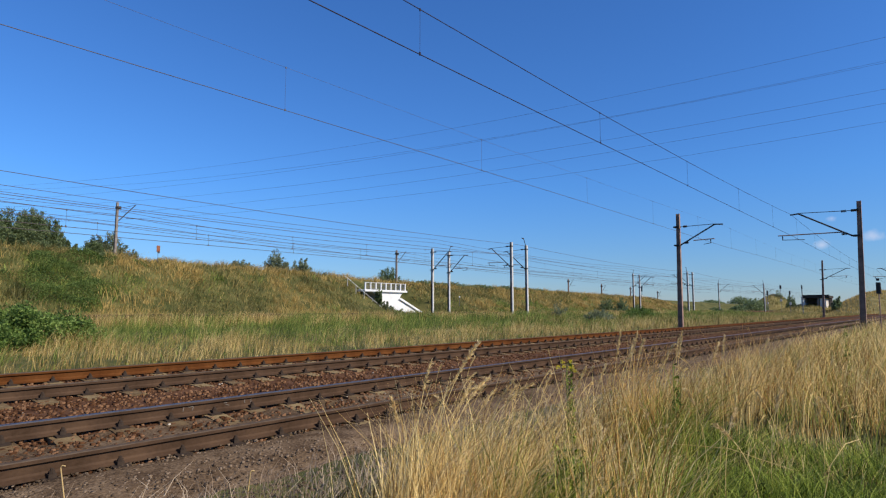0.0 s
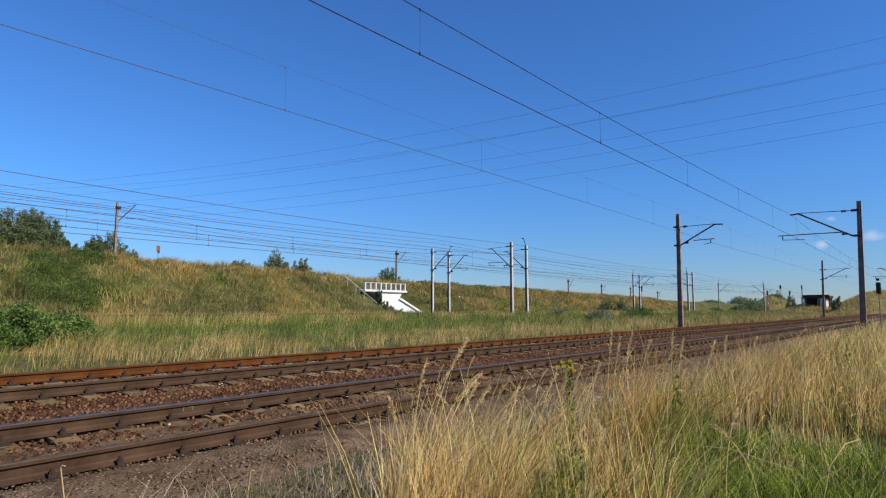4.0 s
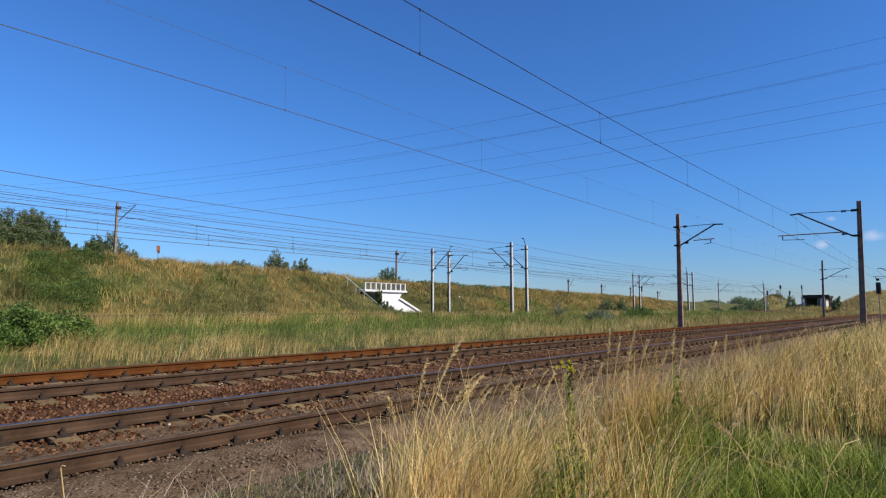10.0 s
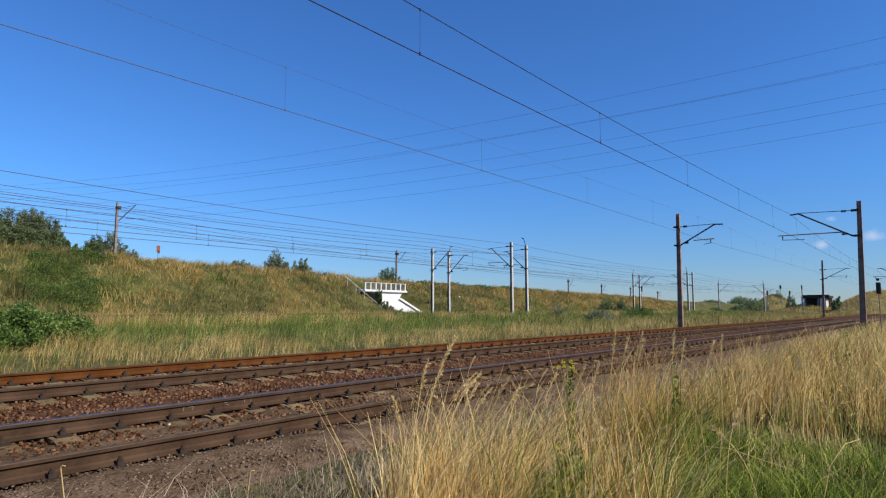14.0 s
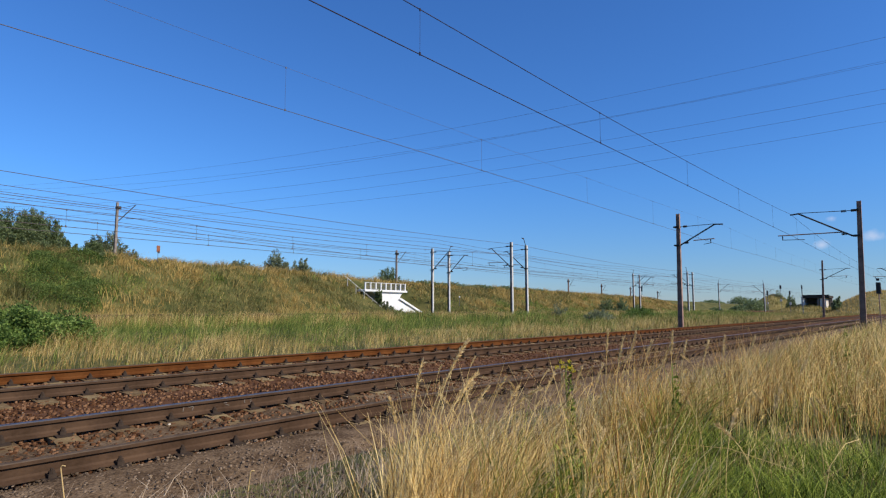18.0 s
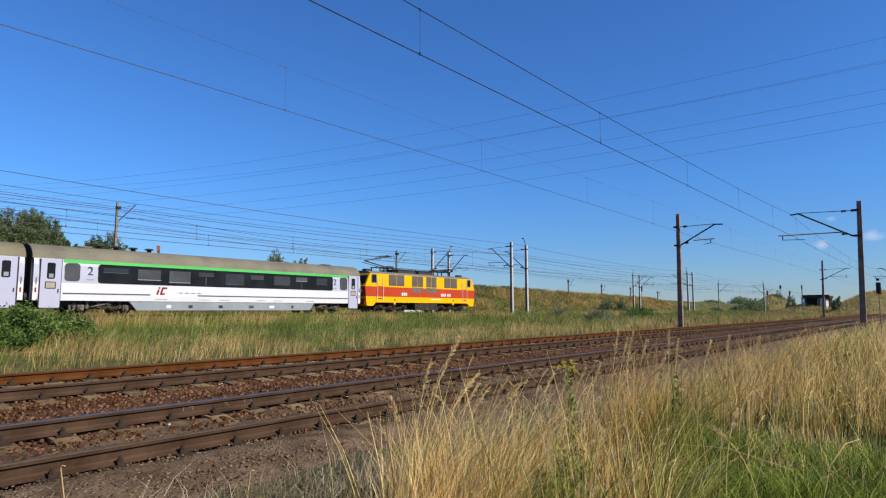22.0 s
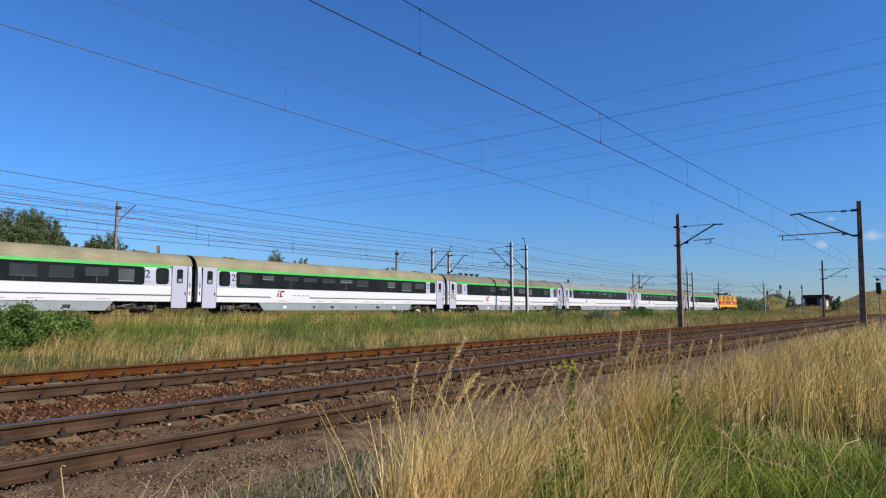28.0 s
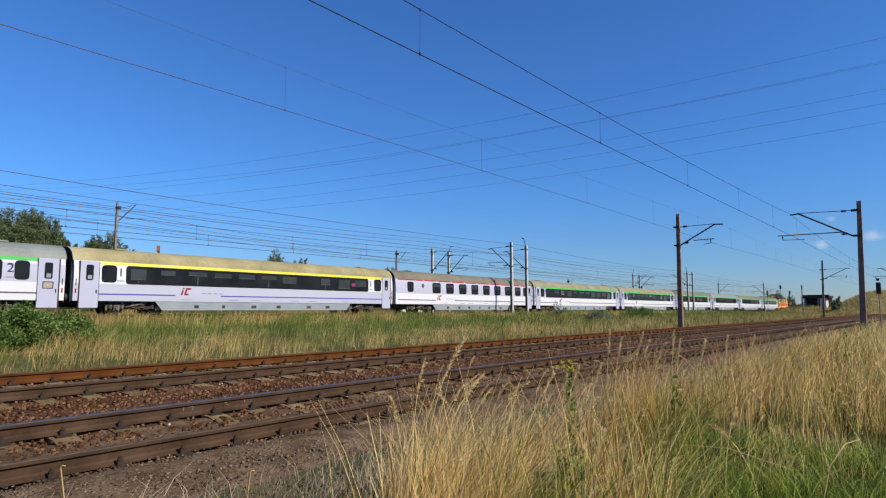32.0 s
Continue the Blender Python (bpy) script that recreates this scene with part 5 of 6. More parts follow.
def blades(name, x, y, z, h, w, lean, seed, material, label, droop=0.5, category="grass", origin=(0, 0, 0), bend=(0, 0), bends=2):
    """Grass: bent tapering sheets, one for each place; lean is the tip's way off the upright, as a share of h."""
    rng = np.random.default_rng(seed)
    n = len(x)
    a = rng.uniform(0, 6.283, n)
    face = np.stack([np.cos(a), np.sin(a), np.zeros(n)], -1) * (w / 2)[:, None]
    b = rng.uniform(0, 6.283, n)
    out = np.stack([np.cos(b) + 0.35, np.sin(b) - 0.1, np.zeros(n)], -1) * (h * lean * rng.uniform(0.2, 1.0, n))[:, None]
    out[:, 0] += bend[0] * h
    out[:, 1] += bend[1] * h
    p0 = np.stack([x, y, z - 0.04], -1)
    up = np.zeros((n, 3))
    up[:, 2] = h
    turn = rng.uniform(1.4, 2.8, n)
    v = []
    for i in range(bends + 1):
        f = i / bends
        c = p0 + up * (f - droop * lean * 0.4 * f ** 3) + out * (f ** turn)[:, None]
        v += [c - face * (1 - 0.85 * f ** 2), c + face * (1 - 0.85 * f ** 2)]
    v = np.stack(v, 1).reshape(-1, 3) - np.array(origin)
    i = np.arange(n)[:, None] * (2 * bends + 2)
    f = np.concatenate([i + np.array([[2 * q, 2 * q + 1, 2 * q + 3, 2 * q + 2]]) for q in range(bends)], 0)
    ob = part(name, raw(name, v, f), material)
    ob.location = origin
    return tagged(ob, label, category, kind="stuff")


def mounds():
    """Rising grassy ground beyond the end of the near line."""
    for i, (x, y, rx, ry, h) in enumerate(((230, 13.0, 46, 17.0, 7.1), (270, 24, 34, 16, 4.0), (228, 31, 38, 13, 3.2), (335, 63, 26, 12, 8.6))):
        n, k = 40, 14
        v, f = [], []
        for a in range(n):
            for b in range(k):
                r = 1 - b / (k - 1)
                t = a * 6.2832 / n
                q = (1 - r * r) ** 1.5
                v.append((x + rx * r * math.cos(t), y + ry * r * math.sin(t), -0.3 + h * q + 0.25 * math.sin(t * 7 + b) * q))
        for a in range(n):
            for b in range(k - 1):
                f.append((a * k + b, ((a + 1) % n) * k + b, ((a + 1) % n) * k + b + 1, a * k + b + 1))
        rng = np.random.default_rng(90 + i)
        r, t = rng.random(6000) ** 0.6, rng.uniform(0, 6.283, 6000)
        q = (1 - r * r) ** 1.5
        blades("dry_grass", x + rx * r * np.cos(t), y + ry * r * np.sin(t), -0.3 + h * q, rng.uniform(0.4, 0.9, 6000), rng.uniform(0.1, 0.2, 6000), 0.6, 95 + i, M_SLOPESTRAW if i == 0 else M_SLOPE, "rough straw grass on the distant rise")
        me = raw("grassy_mound", v, f)
        me.polygons.foreach_set("use_smooth", np.ones(len(f), bool))
        tagged(part("ground_rise", me, M_STRAWGROUND), "straw-coloured grassy rise at the end of the line", "ground", kind="structure")


mounds()


def patchy(x, y, scale, seed):
    """A smooth field from 0 to 1 with patches of about that size."""
    rng = np.random.default_rng(seed)
    s = np.zeros_like(x)
    for k in range(7):
        a, q = rng.uniform(0, 6.283), rng.uniform(0.6, 1.8) / scale
        s += np.sin((x * math.cos(a) + y * math.sin(a)) * q * 2.2 + rng.uniform(0, 6.283))
    return 0.5 + 0.5 * np.tanh(s * 0.6)


def thicket():
    """Low brambles that creep over the slope in one loose uneven sheet of leaves."""
    rng = np.random.default_rng(77)
    n = 190000
    s, l = rng.uniform(12.5, 30.5, n), rng.uniform(54.5, 68.0, n)
    x, y = s * math.cos(TURN) - l * math.sin(TURN), s * math.sin(TURN) + l * math.cos(TURN)
    main = 1.0 - ((s - 20.4) / 4.3) ** 2 - ((l - 60.8 - 0.2 * (s - 20.3)) / 5.0) ** 2
    tail = 0.9 - ((s - 24.8) / 4.6) ** 2 - ((l - 64.9) / 1.9) ** 2
    fall = np.maximum(main, tail) + 1.1 * (patchy(x, y, 2.2, 41) - 0.55)
    keep = rng.random(n) < np.clip(fall, 0, 0.62)
    x, y, fall = x[keep], y[keep], fall[keep]
    n = len(x)
    h = (0.15 + 0.75 * patchy(x, y, 1.3, 42)) * np.clip(fall + 0.2, 0.2, 1)
    z = land(x, y) + h * rng.random(n) ** 0.5
    ob = part("bramble_thicket", leaves_mesh("bramble_thicket", np.stack([x, y, z], -1), np.zeros(n), n, 0.07, 43, True), M_SCRUB)
    tagged(ob, "low green brambles creeping over the embankment slope", "brambles", kind="stuff")


thicket()


def verge():
    """Tall dry grass between the viewer and the near track, in leaning clumps of straw, amber and green that sway one by one."""
    rng = np.random.default_rng(21)
    m = 2350
    cx = 1.6 + 46 * rng.random(m) ** 1.75
    cy = rng.uniform(-3.0, 4.6, m)
    edge = 2.95 - 0.35 * smooth(4.2, 5.4, cx) * smooth(9.0, 6.5, cx) + 0.5 * np.exp(-((cx - 3.7) / 0.9) ** 2) + 0.75 * smooth(4.5, 8.0, cx) + 0.3 * np.sin(cx * 1.3) + 0.2 * np.sin(cx * 3.1 + 1)
    keep = (rng.random(m) < np.clip(1.0 - (cy - edge) * 1.9, 0.02, 1)) & (cx * 0.62 + 0.6 > -cy) & (np.hypot(cx, cy) > 2.7)
    cx, cy, edge = cx[keep], cy[keep], edge[keep]
    m = len(cx)
    q1, q2 = np.radians(rng.uniform(30, 43, 130)), rng.uniform(3.0, 4.8, 130)
    q3, q4 = np.radians(rng.uniform(-8, 24, 200)), rng.uniform(3.0, 7.5, 200)
    cx, cy = np.concatenate([cx, q2 * np.cos(q1), q4 * np.cos(q3)]), np.concatenate([cy, q2 * np.sin(q1), q4 * np.sin(q3)])
    edge = np.concatenate([edge, np.full(330, 3.4)])
    m = len(cx)
    az, rad = np.degrees(np.arctan2(cy, cx)), np.hypot(cx, cy)
    lush = 0.95 * smooth(22.5, 16.5, az + 2.5 * np.sin(rad * 2.1)) * smooth(8.4, 7.3, rad + 0.4 * np.sin(az * 0.5)) + 0.16 * smooth(36, 31, az) * smooth(5.0, 4.2, rad) + 1.0 * np.exp(-((cx - 3.75) ** 2 / 0.3 + (cy - 2.05) ** 2 / 0.1)) + 0.45 * smooth(14, 6, az) * smooth(10, 7, rad)
    g = patchy(cx, cy, 1.3, 3) * (0.6 - 0.1 * smooth(20, 25, az)) + lush - 0.15 * smooth(7.5, 11, rad)
    kind = np.where(g > 0.58, 2, np.where(patchy(cx, cy, 1.0, 6) + rng.normal(0, 0.25, m) + 0.25 * smooth(33, 29, az) * smooth(20, 24, az) - 0.3 * smooth(8.5, 10.5, rad) > 0.62, 1, 0))
    kind = np.where(rng.random(m) < 0.05 + 0.15 * smooth(9.5, 6, rad) * smooth(27, 21, az) + 0.3 * smooth(18, 9, az) + 0.3 * np.exp(-((az - 17) / 3.5) ** 2 - ((rad - 8.2) / 1.3) ** 2), 2, kind)
    kind = np.where((kind != 2) & (rng.random(m) < 0.1 + 0.3 * smooth(31, 35, az) * smooth(7.5, 5.5, rad) + 0.18 * smooth(8.5, 11, rad)), 3, kind)
    kind = np.where((kind == 2) & (lush > 0.3) & (patchy(cx, cy, 0.7, 5) + rng.normal(0, 0.2, m) > 1.0), 3, kind)
    high = (0.55 + 0.5 * patchy(cx, cy, 0.9, 4)) * np.clip(1.0 - 0.55 * (cy - edge + 0.7), 0.35, 1.0) * rng.uniform(0.75, 1.2, m)
    high = np.where(lush > 0.3, np.minimum(high * 0.72, rng.uniform(0.16, 0.42, m)), high)
    high = high * np.where(np.hypot(cx, cy) < 7, np.clip((50.5 - np.degrees(np.arctan2(cy, cx))) / 7, 0.18, 1), 1)
    lx, ly = rng.normal(0.1, 0.22, m), rng.normal(-0.03, 0.22, m)
    per = np.clip(47 - 1.1 * np.hypot(cx, cy), 13, 44).astype(int)
    k = np.repeat(np.arange(m), per)
    n = len(k)
    far = 1 + np.clip(np.hypot(cx, cy) - 7, 0, 40) * 0.075
    sp = (0.1 + 0.05 * rng.random(m)) * (0.8 + 0.2 * far)
    x, y = cx[k] + rng.normal(0, 1, n) * sp[k], cy[k] + rng.normal(0, 1, n) * sp[k]
    z = land(x, y)
    h = high[k] * rng.uniform(0.4, 1.25, n)
    w = rng.uniform(0.0022, 0.0068, n) * far[k] * np.where(kind[k] == 2, 1.6, 1.0)
    r = np.hypot(x, y)
    kind = np.where((kind == 2) & (lush > 0.4), 4, kind)
    kind = np.where((az > 40.5) & (rad < 7) & (kind != 0), np.where(rng.random(m) < 0.6, 3, 1), kind)
    kinds = ((0, M_STRAW, "dry_grass", "tall pale straw-coloured grass on the verge"), (1, M_AMBER, "amber_grass", "tall amber dry grass on the verge"), (2, M_VERGE, "green_grass", "fresh green grass among dry stalks"), (3, M_PALE, "bleached_grass", "bleached pale grass stems on the verge"), (4, M_LUSH, "lush_grass", "lush dark green grass in the hollow of the verge"))
    for b in range(8):
        lo, hi = (2.2 + b * 1.1, 3.3 + b * 1.1) if b < 7 else (9.9, 99)
        for q, mt, nm, lb in kinds:
            s = (r >= lo) & (r < hi) & (kind[k] == q)
            if s.sum() < 10:
                continue
            o = (float(x[s].mean()), float(y[s].mean()), float(z[s].mean()))
            ob = blades(nm, x[s], y[s], z[s], h[s] * (0.8 if q in (2, 4) else 1.0), w[s] * (0.95 if q == 4 else 1.0), 0.8 if q in (2, 4) else 0.45, 60 + b, mt, lb, origin=o, bend=(lx[k][s], ly[k][s]), bends=3)
            if b < 7:
                swaying.append((ob, 0.5))
    # short undergrowth that closes the gaps, its colour darkened as the shade between clumps
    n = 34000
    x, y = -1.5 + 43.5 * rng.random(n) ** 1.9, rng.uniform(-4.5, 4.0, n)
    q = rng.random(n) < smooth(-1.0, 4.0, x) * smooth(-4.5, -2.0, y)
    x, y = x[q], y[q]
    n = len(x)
    blades("undergrowth", x, y, land(x, y), rng.uniform(0.08, 0.3, n), rng.uniform(0.006, 0.014, n) * (1 + x * 0.05), 0.7, 75, M_SHADEGROWTH, "short undergrowth below the tall grass, dark with painted shade")
    n = 19000
    a, r = np.radians(rng.uniform(-10, 26, n)), 2.6 + 4.8 * rng.random(n) ** 0.8
    x, y = r * np.cos(a), r * np.sin(a)
    q = rng.random(n) < smooth(7.8, 6.8, r) * smooth(22, 17, np.degrees(a) + 3 * np.sin(r * 2.1))
    x, y = np.concatenate([x[q], 3.75 + rng.normal(0, 0.3, 1400)]), np.concatenate([y[q], 2.05 + rng.normal(0, 0.17, 1400)])
    n = len(x)
    blades("short_grass", x, y, land(x, y), rng.uniform(0.1, 0.38, n) * (0.6 + 0.6 * patchy(x, y, 0.5, 44)), rng.uniform(0.004, 0.009, n), 1.0, 78, M_LUSH, "short lush green grass below the dry stems", bends=3)
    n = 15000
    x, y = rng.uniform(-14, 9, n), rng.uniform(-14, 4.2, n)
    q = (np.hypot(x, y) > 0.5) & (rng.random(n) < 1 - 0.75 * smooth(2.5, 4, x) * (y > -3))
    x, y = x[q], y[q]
    # two thirds of it in the same shade-darkened colour
    for e, mt, nm, lb in ((np.arange(len(x)) % 3 > 0, M_SHADEGROWTH, "undergrowth", "short undergrowth round the viewpoint, dark with painted shade"), (np.arange(len(x)) % 3 == 0, M_GRASS, "short_grass", "short trodden grass round the viewpoint")):
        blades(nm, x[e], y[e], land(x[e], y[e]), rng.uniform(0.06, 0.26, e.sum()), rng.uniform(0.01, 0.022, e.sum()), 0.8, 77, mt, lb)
    # grey dead stems on the cinders by the rail
    n = 5200
    x, y = 1.2 + 14 * rng.random(n) ** 1.5, rng.normal(4.2, 0.4, n)
    blades("dead_stems", x, y, np.maximum(land(x, y), -0.36), rng.uniform(0.08, 0.4, n), rng.uniform(0.004, 0.009, n), 0.95, 70, M_DEAD, "grey dead weed stems on the cinder verge")


verge()


def stem(x, y, h, seed, lean, full=1.0):
    """One tall grass stalk that arches over into a seed head."""
    rng = np.random.default_rng(seed)

    def way(f):
        return np.stack([lean * h * f ** 2.6, 0.12 * lean * h * f ** 2, h * f * (1 - 0.28 * abs(lean) * f ** 3)], -1)
    v = wire_mesh("stalk", [tuple(c) for c in way(np.linspace(0, 1, 9))], 0.0026, 4)
    root = tagged(empty("grass_stalk", pose(x, y, float(land(x, y)) - 0.02, 0, 0, -48 + rng.uniform(-30, 30))), "tall dry grass stalk with a pale seed head", "grass stalk", group="tall stalks")
    part("stalk", v, M_PALE, root)
    n = int(190 * full)
    k = rng.uniform(0.8, 1.0, n)
    p = way(k)
    d = way(k + 0.03) - p
    d = d / np.linalg.norm(d, axis=1)[:, None] + rng.normal(0, 0.34, (n, 3))
    d /= np.linalg.norm(d, axis=1)[:, None]
    ln = rng.uniform(0.015, 0.04, n) * (1.3 - 1.6 * np.abs(k - 0.88))
    s = np.cross(d, rng.normal(size=(n, 3)))
    s /= np.linalg.norm(s, axis=1)[:, None]
    s *= 0.0034
    e = p + d * ln[:, None]
    vv = np.stack([p, (p + e) / 2 + s, e, (p + e) / 2 - s], 1).reshape(-1, 3)
    part("seed_head", raw("seed_head", vv, np.arange(n * 4).reshape(-1, 4)), M_SEED, root)
    swaying.append((root, 2.6 if h < 1.1 else 4.2))


def panicles():
    """Thin bent stems with nodding feathery seed heads all over the dry verge, in bands that sway."""
    rng = np.random.default_rng(66)
    n = 900
    az, rad = np.radians(rng.uniform(3, 43, n)), 3.2 + 8.5 * rng.random(n) ** 1.2
    keep = (rng.random(n) < 1 - 0.95 * smooth(27, 21, np.degrees(az)) * smooth(7.4, 6.2, rad) - 0.5 * smooth(24, 18, np.degrees(az))) & (rad * np.sin(az) < 3.3)
    az, rad = az[keep], rad[keep]
    x, y = rad * np.cos(az), rad * np.sin(az)
    h = rng.uniform(0.5, 1.0, len(x))
    for b in range(4):
        lo, hi = ((0, 4.6), (4.6, 6.2), (6.2, 8.5), (8.5, 99))[b]
        e = (rad >= lo) & (rad < hi)
        m = int(e.sum())
        g = np.random.default_rng(160 + b)
        o = np.array([x[e].mean(), y[e].mean(), -0.2])
        foot = np.stack([x[e], y[e], land(x[e], y[e]) - 0.02], -1) - o
        a = g.normal(-0.5, 0.9, m)
        lean = g.uniform(0.1, 0.55, m) * h[e]
        thick = 0.0011 + 0.00035 * np.maximum(0, rad[e] - 4)

        def at(f, i):
            """The point a share f of the way up stem i."""
            d = lean[i] * f ** 2.6
            return foot[i] + np.stack([d * np.cos(a[i]), d * np.sin(a[i]), h[e][i] * f * (1 - 0.22 * f ** 3)], -1)
        v, q, i = [], [], np.arange(m)
        side = np.stack([0.77 * np.ones(m), -0.63 * np.ones(m), np.zeros(m)], -1) * thick[:, None]
        for k in range(7):
            c = at(np.full(m, k / 6), i)
            v += [c - side, c + side]
        stem_v = np.stack(v, 1).reshape(-1, 3)
        q = np.concatenate([i[:, None] * 14 + np.array([[2 * k, 2 * k + 1, 2 * k + 3, 2 * k + 2]]) for k in range(6)], 0)
        per = 26
        j = np.repeat(i, per)
        f = g.uniform(0.8, 1.0, m * per)
        c = at(f, j)
        d = at(f + 0.04, j) - c
        d = d / np.linalg.norm(d, axis=1)[:, None] + g.normal(0, 0.45, d.shape)
        d /= np.linalg.norm(d, axis=1)[:, None]
        t = c + d * (g.uniform(0.015, 0.045, m * per) * (1.25 - 3.0 * np.abs(f - 0.88)))[:, None]
        s = np.cross(d, g.normal(size=d.shape))
        s *= (thick[j] * 1.3 / np.linalg.norm(s, axis=1))[:, None]
        head = np.stack([c, (c + t) / 2 + s, t, (c + t) / 2 - s], 1).reshape(-1, 3)
        me = raw("seeding_grass", np.concatenate([stem_v, head]), np.concatenate([q, len(stem_v) + np.arange(len(head)).reshape(-1, 4)]))
        ob = part("seeding_grass", me, M_STRAW if b > 1 else M_SEED)
        ob.location = o
        tagged(ob, "thin dry grass stems with nodding feathery seed heads", "grass", kind="stuff")
        swaying.append((ob, 1.0))


panicles()
rs = random.Random(8)
# bearing off the middle of the view, distance, height, lean
STALKS = ((-1.8, 4.3, 1.42, 0.22), (-0.7, 4.4, 1.18, 0.36), (2.6, 4.5, 1.12, 0.42), (-3.0, 4.6, 1.22, 0.1), (-2.2, 4.9, 1.15, 0.2), (0.6, 4.8, 1.05, 0.25), (1.6, 5.0, 1.0, 0.3), (3.6, 5.3, 1.05, 0.22), (4.6, 5.1, 0.98, 0.3), (-3.6, 4.4, 0.95, -0.12),
          (15.0, 6.2, 1.32, 0.06), (15.6, 6.0, 1.26, 0.1), (16.6, 6.4, 1.3, 0.12), (17.4, 6.6, 1.22, 0.16), (18.8, 6.5, 1.2, 0.2), (20.4, 6.6, 1.26, 0.05), (21.0, 6.9, 1.2, 0.14), (22.8, 6.8, 1.2, 0.2), (24.6, 7.2, 1.22, 0.1), (26.4, 7.4, 1.25, 0.18),
          (8.6, 5.6, 1.02, 0.24), (9.8, 5.4, 0.96, 0.3), (11.4, 5.8, 1.04, 0.16), (13.2, 5.8, 1.06, 0.2), (28.5, 8.0, 1.2, 0.1), (30.5, 8.4, 1.22, 0.15))
for i, (b, d, hh, ln) in enumerate(STALKS):
    a = radians(39.5 - b)
    stem(d * math.cos(a), d * math.sin(a), hh, 200 + i, ln, 1.3 if d < 4.6 else 0.8)
for i in range(34):
    d = rs.uniform(4.6, 10.5)
    a = radians(39.5 - rs.uniform(-3, 33))
    stem(d * math.cos(a), d * math.sin(a), rs.uniform(0.7, 1.05), 300 + i, rs.choice((-1, 1, 1, 1)) * rs.uniform(0.1, 0.4), 0.7)


def broken_stalk(x, y, z, h, lean, seed):
    pts = [(0, 0, 0), (lean * 0.3, 0, h * 0.5), (lean * 0.7, 0, h * 0.97), (lean * 0.7 + 0.012, 0, h), (lean * 0.7 + 0.03, 0.01, h - 0.008)]
    root = tagged(empty("broken_stalk", pose(x, y, z, 0, 0, -50)), "pale broken dry stalk standing in the cinders", "grass stalk")
    part("stalk", wire_mesh("stalk", pts, 0.005, 5), M_SEED, root)


broken_stalk(1.74, 4.9, -0.42, 0.56, -0.12, 1)
broken_stalk(2.95, 4.55, -0.38, 0.3, 0.04, 2)
broken_stalk(1.6, 4.6, -0.4, 0.36, -0.1, 3)


def lying_stem(a, b):
    """A long bleached stem bent over across the grass."""
    a, b = Vector(a), Vector(b)
    mid = (a + b) / 2 + Vector((0, 0, 0.05))
    foot = Vector((a.x - 0.05, a.y + 0.1, float(land(a.x, a.y)) - 0.02))
    tagged(part("dry_stem", wire_mesh("dry_stem", [tuple(foot), tuple(a), tuple(mid), tuple(b)], 0.0018, 5), M_PALE), "long bleached stem fallen over the green grass", "grass stalk")


for a, b in (((4.13, 1.45, 0.37), (4.33, 0.76, 0.27)), ((4.46, 0.58, 0.3), (4.94, 0.46, 0.4)), ((4.27, 1.18, 0.06), (4.24, 1.14, 0.49)), ((3.98, 1.96, 0.31), (4.21, 1.81, 0.49)), ((4.6, 1.0, 0.2), (4.5, 0.8, 0.46)), ((5.0, 1.5, 0.3), (4.9, 1.3, 0.55))):
    lying_stem(a, b)


